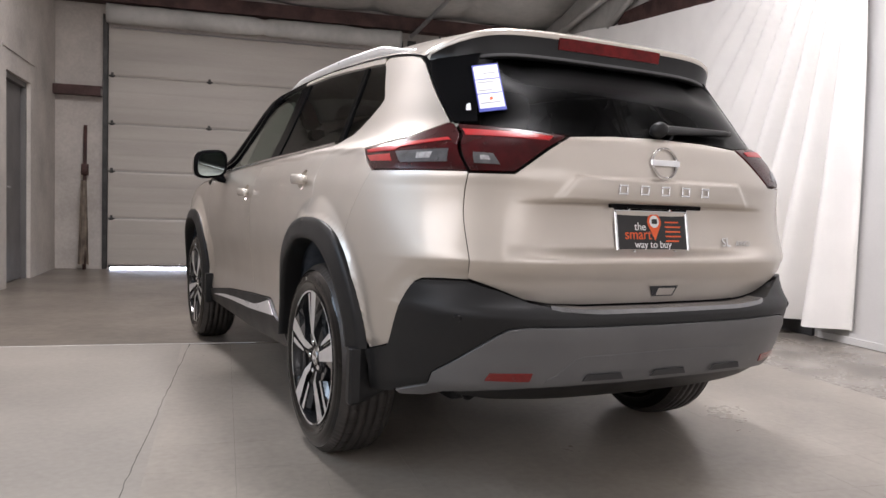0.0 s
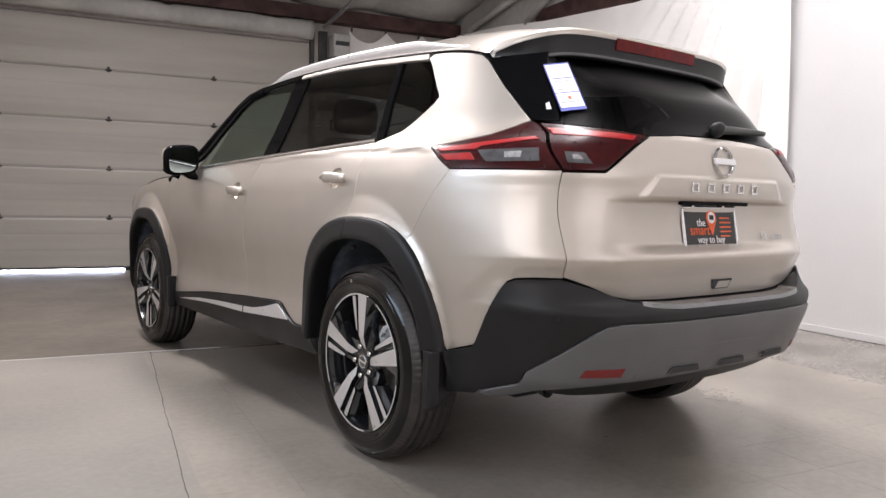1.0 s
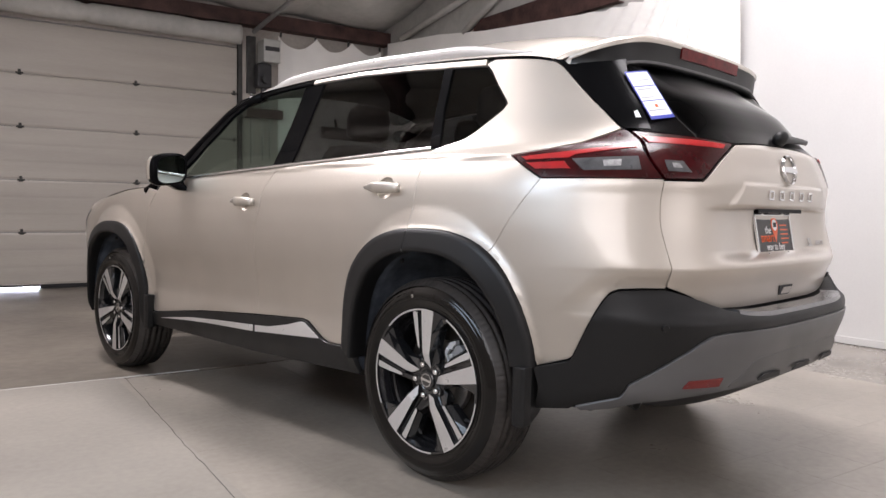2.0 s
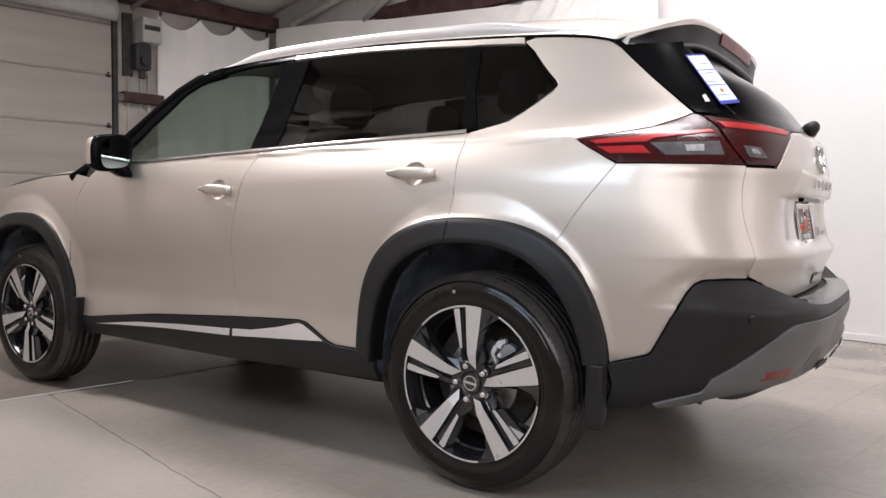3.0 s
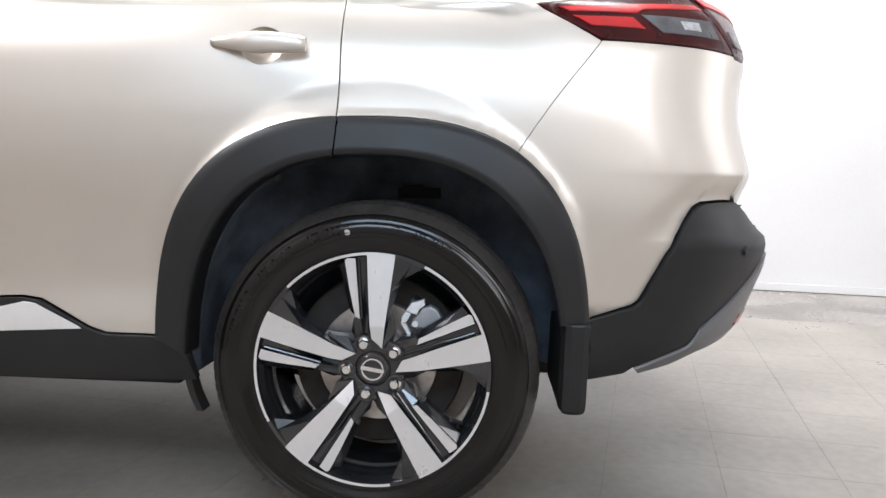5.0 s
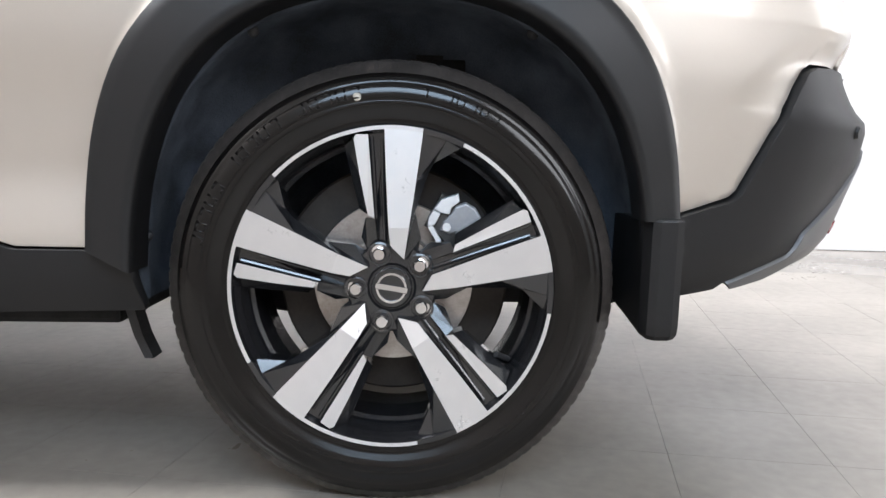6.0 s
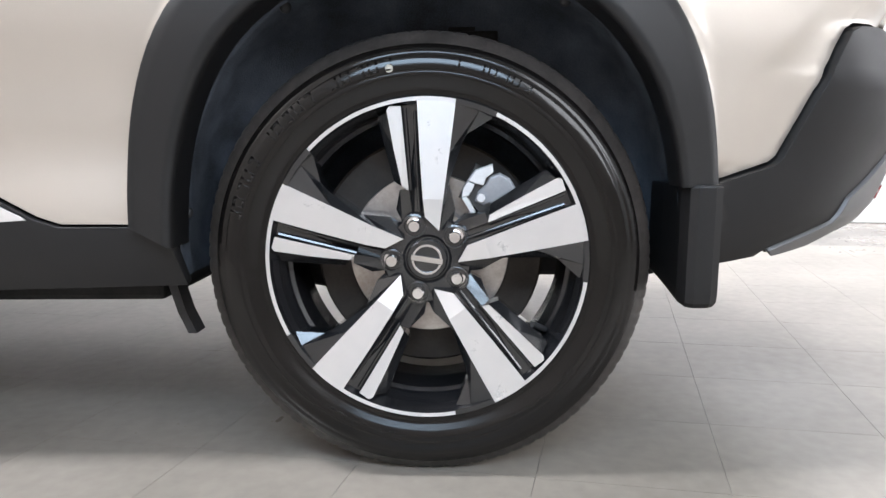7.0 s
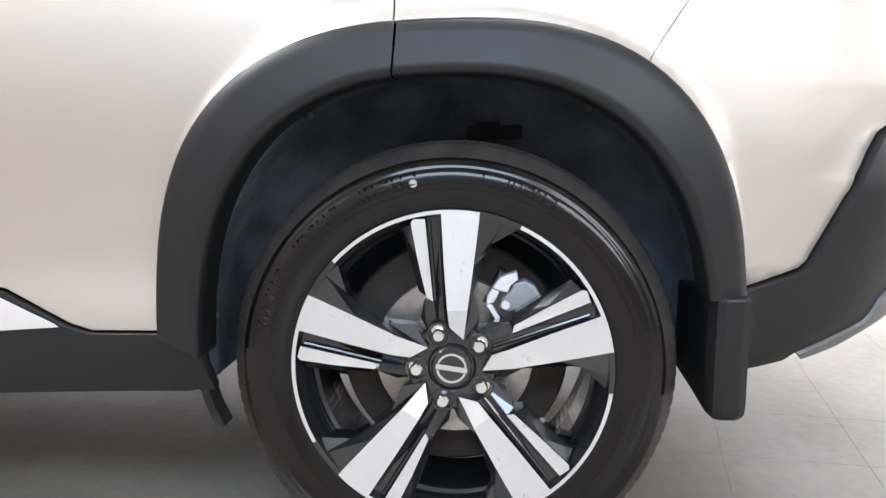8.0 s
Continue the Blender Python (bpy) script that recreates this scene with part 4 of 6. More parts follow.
    for poly in ([(1.152, 0.428), (1.152, 0.399), (0.655, 0.428), (0.665, 0.434), (0.765, 0.481), (0.79, 0.484), (0.9, 0.458), (1.04, 0.434)], [(1.172, 0.427), (1.172, 0.398), (1.60, 0.388), (1.90, 0.374), (2.12, 0.362), (1.80, 0.396), (1.5, 0.414)]):
        panel("sill_insert", poly, SATIN, car, "satin chrome sill insert", mirror=mirror, lift=0.019, thick=0.008, gap=0.0005, fall=0.004)


def both(half):
    """A polygon over the whole rear from its left half, which runs from the middle's top to the middle's foot or back."""
    return half + [(2 * UC - u, z) for u, z in half[::-1]]


# ---- roof, glass and bonnet ----
CROWN = hermite([(-0.45, 0.125), (-0.2, 0.15), (0.1, 0.15), (0.5, 0.128), (1.0, 0.112), (1.7, 0.09)])


def roof_z(x, y):
    z = roof_edge(y)
    w = abs(plain(at_y(y, z), z)[0])
    return z + float(CROWN(y)) * (1 - min(1, abs(x) / w) ** 2.4)


def grid_mesh(name, f, us, vs, mat, thick=0.0):
    verts = [tuple(f(u, v)) for v in vs for u in us]
    n = len(us)
    faces = [(i * n + j, i * n + j + 1, (i + 1) * n + j + 1, (i + 1) * n + j) for i in range(len(vs) - 1) for j in range(n - 1)]
    me = bpy.data.meshes.new(name)
    me.from_pydata(verts, [], faces)
    me.materials.append(mat)
    me.polygons.foreach_set("use_smooth", [True] * len(me.polygons))
    return me


def roof_point(t, y):
    z = roof_edge(y)
    w = abs(plain(at_y(y, z), z)[0]) - 0.004
    return (t * w, plain(at_y(y, z), z)[1], z + 0.004 + float(CROWN(y)) * (1 - abs(t) ** 2.4))


part("roof", grid_mesh("roof", roof_point, list(np.linspace(-1, 1, 41)), list(np.linspace(1.70, -0.40, 40)), PAINT), PAINT, car)


def screen_point(t, v):
    """The windscreen, v from its foot to the roof."""
    y = 2.30 + (1.69 - 2.30) * v
    z = 1.085 + (1.545 - 1.085) * v
    w = 0.70 + (0.615 - 0.70) * v
    return (t * w, y + (0.27 - 0.2 * v) * (1 - t * t), z + (0.0 + 0.11 * v) * (1 - abs(t) ** 2.4))


part("windscreen", grid_mesh("windscreen", screen_point, list(np.linspace(-1, 1, 21)), list(np.linspace(0, 1, 12)), WINDOW_CLEAR), WINDOW_CLEAR, car, "clear windscreen")
for s in (1, -1):
    bm = bmesh.new()
    add_tube(bm, [(-s * abs(plain(y, z)[0]) + s * 0.01, y, z - 0.012) for y, z in [(2.33, 1.07), (2.1, 1.24), (1.9, 1.395), (1.78, 1.478), (1.66, 1.53), (1.5, 1.552)]], 0.026, 12)
    part("roof_pillar", bm, GLOSS_BLACK, car, "black front pillar", smooth=True)


def bonnet_point(t, v):
    y = 2.30 + (3.38 - 2.30) * v
    z = 1.088 + (0.945 - 1.088) * v**1.8
    w = abs(plain(at_y(min(y, 3.30), z), z)[0]) - 0.004
    return (t * w, y + 0.12 * v * (1 - t * t), z + 0.080 * (1 - abs(t) ** 3.2) * (1 - 0.35 * v))


part("bonnet", grid_mesh("bonnet", bonnet_point, list(np.linspace(-1, 1, 25)), list(np.linspace(0, 1, 18)), PAINT), PAINT, car)
for mirror in (False, True):
    nose = corners([("y", 3.31, 0.42), ("y", 3.37, 0.70), ("y", 3.37, 0.80)]) + [(Y1 + 1.56, 0.86), (Y1 + 1.56, 0.30)] + corners([("y", 3.25, 0.30)])
    panel("front_bumper", nose, CLADDING, car, "black and champagne nose", mirror=mirror)
    lamp = corners([("y", 3.10, 0.955), ("y", 3.36, 0.80), ("y", 3.55, 0.80), ("y", 3.5, 0.87), ("y", 3.34, 0.935)])
    panel("headlamp", lamp, CLEAR_LENS, car, "clear headlamp", mirror=mirror, lift=0.004)

# ---- tailgate ----
gate_low = [("x", -0.677, 0.741), ("x", -0.60, 0.714), ("x", -0.50, 0.676), ("x", -0.42, 0.662), ("x", -0.30, 0.657), ("x", -0.001, 0.656)]
gate_half = corners([("x", -0.001, 1.203), ("x", -0.20, 1.198), ("x", -0.356, 1.187), ("x", -0.549, 1.062), ("x", -0.676, 1.061), ("x", -0.686, 1.02), ("x", -0.690, 0.95), ("x", -0.680, 0.80)] + gate_low)
tailgate = panel("tailgate", both(gate_half), PAINT, car, h=0.012, surface=gate_skin)
glass_half = corners([("x", -0.001, 1.52), ("x", -0.30, 1.515), ("y", -0.36, 1.483), ("y", -0.397, 1.452), ("y", -0.637, 1.231), ("x", -0.655, 1.226), ("x", -0.36, 1.190), ("x", -0.20, 1.201), ("x", -0.001, 1.206)])


def pane_skin(u, z, lift=0.0):
    """The rear pane dips in under the spoiler."""
    c = gate_skin(u, z, lift)
    dip = step(1.33, 1.47, np.asarray(z, float)) * (1 - step(0.36, 0.55, np.abs(c[..., 0])))
    return c + np.stack([0 * dip, 0.075 * dip, 0 * dip], -1)


rear_window = panel("rear_window", both(glass_half), REAR_GLASS, tailgate, "dark rear window glass", lift=-0.002, thick=0.006, h=0.03, surface=pane_skin)
for mirror in (False, True):
    fin = corners([("y", -0.36, 1.483), ("y", -0.397, 1.452), ("y", -0.637, 1.231), ("x", -0.655, 1.228), ("x", -0.60, 1.225), ("x", -0.575, 1.30), ("x", -0.54, 1.42), ("x", -0.50, 1.49), ("x", -0.46, 1.505)])
    panel("window_border", fin, GLOSS_BLACK, tailgate, "gloss black window border", mirror=mirror, lift=0.001, thick=0.004)

    lamp = corners([("y", -0.333, 1.1475), ("y", -0.45, 1.164), ("y", -0.54, 1.181), ("y", -0.60, 1.206), ("y", -0.634, 1.227), ("x", -0.655, 1.223), ("x", -0.676, 1.067), ("y", -0.471, 1.071)])
    tail = panel("tail_lamp", lamp, RED_DARK, car, "smoked red tail lamp", mirror=mirror, lift=0.004, fall=0.004)
    panel("red_strip", corners([("y", -0.375, 1.139), ("y", -0.50, 1.149), ("y", -0.60, 1.160), ("x", -0.690, 1.172), ("x", -0.690, 1.160), ("y", -0.56, 1.138), ("y", -0.545, 1.128), ("y", -0.40, 1.126)]), RED_LENS, tail, "bright red light strip", mirror=mirror, lift=0.0065, thick=0.003, h=0.02)
    panel("red_block", corners([("y", -0.405, 1.119), ("y", -0.535, 1.121), ("y", -0.565, 1.094), ("y", -0.445, 1.096)]), RED_LENS, tail, "red brake lens", mirror=mirror, lift=0.0065, thick=0.003, h=0.02)
    panel("reversing_lens", corners([("y", -0.550, 1.128), ("x", -0.705, 1.135), ("x", -0.720, 1.09), ("y", -0.60, 1.088)]), CLEAR_LENS, tail, "clear reversing lens", mirror=mirror, lift=0.0065, thick=0.003, h=0.02)
    panel("bulb_reflector", corners([("y", -0.640, 1.122), ("y", -0.690, 1.124), ("y", -0.695, 1.100), ("y", -0.650, 1.099)]), LAMP_BOWL, tail, "bright bulb reflector", mirror=mirror, lift=0.0085, thick=0.002, h=0.02, fall=0.001)
    lamp = corners([("x", -0.671, 1.067), ("x", -0.650, 1.222), ("x", -0.50, 1.205), ("x", -0.365, 1.190), ("x", -0.549, 1.068)])
    tail = panel("gate_lamp", lamp, RED_DARK, tailgate, "smoked red tail lamp", mirror=mirror, lift=0.004, fall=0.004)
    part_red = corners([("x", -0.650, 1.200), ("x", -0.50, 1.190), ("x", -0.410, 1.183), ("x", -0.430, 1.166), ("x", -0.50, 1.168), ("x", -0.655, 1.176)])
    part("red_strip", panel_mesh("red_strip", part_red, RED_LENS, mirror=mirror, lift=0.0065, thick=0.003, h=0.02), RED_LENS, tail, "bright red light strip")
    part("reversing_lens", panel_mesh("reversing_lens", corners([("x", -0.655, 1.125), ("x", -0.600, 1.122), ("x", -0.585, 1.085), ("x", -0.66, 1.087)]), CLEAR_LENS, mirror=mirror, lift=0.0065, thick=0.003, h=0.02), CLEAR_LENS, tail, "clear reversing lens")
    part("bulb_reflector", panel_mesh("bulb_reflector", corners([("x", -0.640, 1.116), ("x", -0.615, 1.115), ("x", -0.610, 1.097), ("x", -0.642, 1.097)]), LAMP_BOWL, mirror=mirror, lift=0.0085, thick=0.002, h=0.02, fall=0.001), LAMP_BOWL, tail, "bright bulb reflector")

# spoiler
SPOIL_W = 0.632


def spoiler_rings():
    rings = []
    for x in np.linspace(-SPOIL_W, SPOIL_W, 45):
        t = abs(x) / SPOIL_W
        yt, zt = -0.612 + 0.03 * t**2 + 0.155 * t**8, 1.566 - 0.02 * t**4 - 0.062 * t**9
        z0 = roof_z(x, -0.36) + 0.003
        y0 = -0.36
        end = 1 - 0.75 * max(0, (t - 0.82) / 0.18) ** 2
        rings.append([
            (x, y0 + 0.05, roof_z(x, -0.31) + 0.001), (x, y0, z0), (x, y0 * 0.66 + yt * 0.34, z0 * 0.62 + zt * 0.38 + 0.012), (x, y0 * 0.33 + yt * 0.67, z0 * 0.28 + zt * 0.72 + 0.012), (x, yt + 0.012, zt + 0.004),
            (x, yt, zt - 0.006), (x, yt + 0.006, zt - 0.018 * end), (x, yt + 0.014, zt - 0.078 * end), (x, yt + 0.012, zt - 0.088 * end), (x, yt + 0.03, zt - 0.096 * end), (x, yt + 0.14, zt - 0.060 * end), (x, y0 + 0.04, z0 - 0.06)])
    return rings


bm = bmesh.new()
rings = spoiler_rings()
add_loft(bm, rings, True, True)
for f in bm.faces:
    f.material_index = 0
bm.faces.ensure_lookup_table()
npts = len(rings[0])
for k, f in enumerate(bm.faces):
    if k < (len(rings) - 1) * npts:
        f.material_index = 1 if (k % npts) in (6, 8, 9, 10) else (2 if (k % npts) == 7 else 0)
bmesh.ops.recalc_face_normals(bm, faces=bm.faces)
me = to_mesh("spoiler", bm, [PAINT, CLADDING, SKID])
spoiler = part("spoiler", me, None, tailgate, "champagne roof spoiler with a black rear face")


def spoiler_lamp(x, v):
    t = abs(x) / SPOIL_W
    yt, zt = -0.612 + 0.03 * t**2 + 0.155 * t**8, 1.566 - 0.02 * t**4 - 0.062 * t**9
    return (x, yt - 0.0005 + 0.006 * v, zt - 0.012 - 0.040 * v)


bm = bmesh.new()
xs = list(np.linspace(-0.228, 0.228, 24))
add_loft(bm, [[spoiler_lamp(x, 0), spoiler_lamp(x, 1), (x, -0.55, 1.51), (x, -0.55, 1.545)] for x in xs], True, True)
bmesh.ops.recalc_face_normals(bm, faces=bm.faces)
part("high_brake_lamp", bm, BRAKE_LENS, car, "red high brake lamp")


def on_rear(x, z, lift, bump=False):
    c = (bumper_skin if bump else gate_skin)(at_x(x, z), z, lift)
    return Vector(c)


def rear_frame(x, z, lift=0.0, bump=False):
    """A pose on the rear skin: local x to the right as seen from behind, local y up, local z out."""
    f = bumper_skin if bump else gate_skin
    u = at_x(x, z)
    o = Vector(f(u, z, lift))
    ex = (Vector(f(at_x(x + 0.01, z), z, lift)) - Vector(f(at_x(x - 0.01, z), z, lift))).normalized()
    ey = (Vector(f(u, z + 0.01, lift)) - Vector(f(u, z - 0.01, lift)))
    ez = ex.cross(ey).normalized()
    ey = ez.cross(ex)
    return Matrix.Translation(o) @ Matrix((ex, ey, ez)).transposed().to_4x4()


def text_mesh(name, words, size, depth, mat, align="LEFT"):
    c = bpy.data.curves.new(name, "FONT")
    c.body, c.size, c.extrude, c.align_x = words, size, depth, align
    ob = bpy.data.objects.new(name, c)
    scene.collection.objects.link(ob)
    me = bpy.data.meshes.new_from_object(ob.evaluated_get(bpy.context.evaluated_depsgraph_get()))
    bpy.data.objects.remove(ob)
    me.materials.clear()
    me.materials.append(mat)
    return me


# round badge: a ring crossed by a plain bar
bm = bmesh.new()
r0, r1 = 0.047, 0.058
rings = []
for k in np.linspace(0, 2 * math.pi, 40, endpoint=False):
    c, s = math.cos(k), math.sin(k)
    rings.append([(r * c, r * s * 0.94, z) for r, z in ((r0, 0), (r0 + 0.002, 0.007), ((r0 + r1) / 2, 0.010), (r1 - 0.002, 0.007), (r1, 0))])
add_loft(bm, rings + [rings[0]], False)
add_box(bm, (-0.062, -0.0105, 0.001), (0.062, 0.0105, 0.010), 0.003)
part("badge", bm, CHROME, tailgate, "round chrome badge crossed by a bar", m=rear_frame(0, 1.119, 0.002))
# model name: plain raised blocks
for k in range(5):
    x = -0.176 + 0.088 * k
    bm = bmesh.new()
    for lo, hi in (((-0.018, 0.010), (0.018, 0.016)), ((-0.018, -0.016), (0.018, -0.010)), ((-0.018, -0.0098), (-0.012, 0.0098)), ((0.012, -0.0098), (0.018, 0.0098))):
        add_box(bm, (*lo, 0), (*hi, 0.004), 0.001)
    part("name_block", bm, CHROME, tailgate, "raised chrome block of the model name", m=rear_frame(x, 1.028, 0.001))
for words, size, x in (("SL", 0.044, 0.325), ("AWD", 0.026, 0.388)):
    part("trim_lettering", text_mesh("trim_lettering", words, size, 0.002, CHROME), None, tailgate, "chrome trim letters", m=rear_frame(x, 0.858, 0.005) @ Matrix.Translation((0, -0.006, 0)))
# black bar for the ledge's shade over the plate, and the latch
bm = box((-0.195, -0.012, -0.016), (0.195, 0.006, 0.004), 0.003)
part("ledge_shade_bar", bm, GLOSS_BLACK, tailgate, "black bar standing in for the shade under the ledge", m=Matrix.Translation((0, -0.868, 0.985)))
# a dark plate gives the latch recess its shade by colour
bm = bmesh.new()
add_loft(bm, [[(-0.062, 0.016, 0.002), (0.062, 0.016, 0.002), (0.045, -0.020, 0.002), (-0.045, -0.020, 0.002)], [(-0.05, 0.010, -0.012), (0.05, 0.010, -0.012), (0.036, -0.014, -0.012), (-0.036, -0.014, -0.012)]], True, True)
bmesh.ops.recalc_face_normals(bm, faces=bm.faces)
part("latch_recess_shade", bm, TRIM_DARK, tailgate, "dark plate standing in for the shade in the latch recess", m=rear_frame(0.03, 0.70, 0.002))
# a body-coloured patch on it stands for the recess's lighter inside
bm = bmesh.new()
add_loft(bm, [[(-0.022, 0.008, z), (0.052, 0.008, z), (0.040, -0.016, z), (-0.030, -0.016, z)] for z in (0.001, 0.0032)], True, True)
bmesh.ops.recalc_face_normals(bm, faces=bm.faces)
part("latch_light_patch", bm, PAINT, tailgate, m=rear_frame(0.03, 0.70, 0.002))

# licence plate holder with its dealer insert
plate = tagged(part("plate_holder", box((-0.158, -0.080, -0.004), (0.158, 0.080, 0.004), 0.003), BLACK_PRINT, car, "black dealer plate insert"), "")
plate.matrix_local = Matrix.Translation((0, -0.853, 0.895)) @ pose(0, 0, 0, 90 - 10, 0, 0)
bm = bmesh.new()
for lo, hi in (((-0.160, 0.064, 0.002), (0.160, 0.083, 0.010)), ((-0.160, -0.083, 0.002), (0.160, -0.066, 0.010)), ((-0.160, -0.0658, 0.002), (-0.149, 0.0638, 0.010)), ((0.149, -0.0658, 0.002), (0.160, 0.0638, 0.010))):
    add_box(bm, lo, hi, 0.003)
part("plate_frame", bm, CHROME, plate, "chrome plate frame")
for x in (-0.089, 0.089):
    for y in (-0.073, 0.073):
        bm = bmesh.new()
        bmesh.ops.create_cone(bm, cap_ends=True, segments=14, radius1=0.008, radius2=0.006, depth=0.006, matrix=Matrix.Translation((x, y, 0.012)))
        part("screw", bm, CHROME, plate)
for k in range(13):
    bm = box((-0.075 + k * 0.0125, -0.078, 0.0102), (-0.066 + k * 0.0125, -0.070, 0.0112))
    part("print_bar", bm, BLACK_PRINT, plate)
for k in range(7):
    bm = box((-0.04 + k * 0.0125, 0.071, 0.0102), (-0.032 + k * 0.0125, 0.078, 0.0112))
    part("print_bar", bm, BLACK_PRINT, plate)
for words, size, x, y, mat in (("the", 0.038, -0.075, 0.002, WHITE_PRINT), ("smart", 0.050, -0.118, -0.028, ORANGE), ("way to buy", 0.036, -0.078, -0.057, WHITE_PRINT)):
    me = text_mesh("slogan", words, size, 0.0006, mat)
    part("slogan", me, None, plate, m=Matrix.Translation((x, y, 0.0048)))
bm = bmesh.new()
ring = [(0.030 * math.cos(a), 0.030 * math.sin(a)) for a in np.linspace(-0.35, math.pi + 0.35, 22)] + [(0.0, -0.062)]
bm.faces.new([bm.verts.new((0.012 + x, 0.030 + y, 0.0050)) for x, y in ring])
part("map_pin", bm, ORANGE, plate, "orange map pin shape")
bm = bmesh.new()
bmesh.ops.create_circle(bm, cap_ends=True, segments=24, radius=0.021, matrix=Matrix.Translation((0.012, 0.032, 0.0056)))
part("pin_disc", bm, WHITE_PRINT, plate)
part("pin_mark", box((0.001, 0.024, 0.0057), (0.023, 0.040, 0.0062), 0.002), TRIM_DARK, plate)
for k in range(5):
    w = (0.06, 0.068, 0.066, 0.068, 0.058)[k]
    part("print_bar", box((0.060, 0.028 - k * 0.016, 0.0045), (0.060 + w, 0.033 - k * 0.016, 0.0052)), ORANGE, plate)

# window sticker
sticker = part("window_sticker", box((-0.044, -0.105, 0), (0.044, 0.105, 0.0012), 0.0004), BLUE_LABEL, car, "white and blue three-panel window sticker")
top, low = Vector(skin(at_x(-0.545, 1.425), 1.425)), Vector(skin(at_x(-0.575, 1.27), 1.27))
mid = Vector(skin(at_x(-0.56, 1.345), 1.345))
right = Vector(skin(at_x(-0.46, 1.345), 1.345))
ey = (top - low).normalized()
ez = (right - mid).cross(ey).normalized()
ex = ey.cross(ez)
sticker.matrix_local = Matrix.Translation(Vector(skin(at_x(-0.532, 1.345), 1.345)) + ez * 0.004) @ Matrix((ex, ey, ez)).transposed().to_4x4()
for y0, y1 in ((0.038, 0.098), (-0.026, 0.034), (-0.092, -0.030)):
    bm = box((-0.040, y0, 0.0012), (0.040, y1, 0.0022), 0.0004)
    part("label_field", bm, WHITE_LABEL, sticker)
for y, x0, x1 in ((0.062, -0.010, 0.03), (0.022, -0.036, 0.02), (-0.014, -0.036, 0.01), (-0.07, -0.036, 0.03)):
    part("print_bar", box((x0, y - 0.0018, 0.0023), (x1, y + 0.0018, 0.0028)), GREY_INK, sticker)
part("print_mark", box((-0.004, -0.058, 0.0023), (0.006, -0.046, 0.0029), 0.001), ORANGE, sticker)

# white plate in place of a small bright reflection low on the window
bm = bmesh.new()
add_loft(bm, [[(-0.004, -0.014, z), (0.012, -0.012, z), (0.004, 0.016, z), (-0.008, 0.010, z)] for z in (0.0, 0.001)], True, True)
bmesh.ops.recalc_face_normals(bm, faces=bm.faces)
part("window_glint", bm, WHITE_LABEL, car, "small white plate in place of a reflection on the window", m=rear_frame(-0.605, 1.275, 0.004))

# rear wiper
def wiper_bar(x0, x1, z0, rise, lift, thick, tall0, tall1):
    """A flat tapered bar lying along the rear pane."""
    bm = bmesh.new()
    rings = []
    for t in np.linspace(0, 1, 16):
        x, z = x0 + (x1 - x0) * t, z0 + rise * t
        h = (tall0 + (tall1 - tall0) * t) * (0.55 + 0.45 * float(step(0, 0.08, t))) / 2
        rings.append([tuple(on_rear(x, z + dz * h, lift + dl * thick)) for dz, dl in ((-1, 0), (-0.8, 0.7), (0, 1), (0.8, 0.7), (1, 0), (0, -0.3))])
    add_loft(bm, rings, True, True)
    bmesh.ops.recalc_face_normals(bm, faces=bm.faces)
    return bm


wiper = part("rear_wiper", wiper_bar(-0.01, 0.375, 1.222, 0.012, 0.014, 0.016, 0.036, 0.016), CLADDING, car, "black rear wiper", smooth=True)
bm = bmesh.new()
bmesh.ops.create_uvsphere(bm, u_segments=20, v_segments=12, radius=0.030, matrix=rear_frame(0.0, 1.214, 0.022) @ Matrix.Diagonal((1.15, 0.8, 1.0, 1)))
part("pivot_cap", bm, CLADDING, wiper, smooth=True)
part("blade", wiper_bar(0.03, 0.40, 1.236, 0.016, 0.004, 0.012, 0.012, 0.010), RUBBER, wiper)

# ---- rear bumper ----
SKID_TOP = [("x", -0.001, 0.603), ("x", -0.30, 0.604), ("x", -0.53, 0.605), ("x", -0.585, 0.598), ("x", -0.62, 0.575), ("x", -0.70, 0.495), ("x", -0.745, 0.445), ("y", -0.70, 0.405), ("y", -0.57, 0.362)]
upper = corners([("x", -0.001, 0.650), ("x", -0.30, 0.651), ("x", -0.42, 0.657), ("x", -0.50, 0.670), ("x", -0.60, 0.708), ("x", -0.677, 0.734), ("x", -0.74, 0.734), ("y", -0.715, 0.731), ("y", -0.691, 0.720)] + [("y", y, z - 0.004) for y, z in DIAGONAL[::-1]] + [("y", -0.565, 0.504), ("y", -0.455, 0.474), ("y", -0.44, 0.335), ("y", -0.55, 0.348)]) + corners(SKID_TOP[::-1])
bumper = panel("rear_bumper", both(upper), CLADDING, car, "matt black rear bumper", surface=bumper_skin, h=0.020, thick=0.04)
low = corners(SKID_TOP) + corners([("y", -0.58, 0.350), ("y", -0.66, 0.362), ("x", -0.70, 0.385), ("x", -0.60, 0.400), ("x", -0.49, 0.410), ("x", -0.30, 0.415), ("x", -0.001, 0.415)])
panel("skid_trim", both(low), SKID, bumper, "grey painted skid trim", surface=bumper_skin, h=0.024, lift=0.006)
inner = corners([("x", -0.001, 0.520), ("x", -0.34, 0.515), ("x", -0.37, 0.505), ("x", -0.42, 0.452), ("x", -0.44, 0.445), ("x", -0.45, 0.425), ("x", -0.001, 0.428)])
panel("skid_inset", both(inner), SKID, bumper, "raised grey centre of the skid trim", surface=bumper_skin, h=0.03, lift=0.019, fall=0.011)
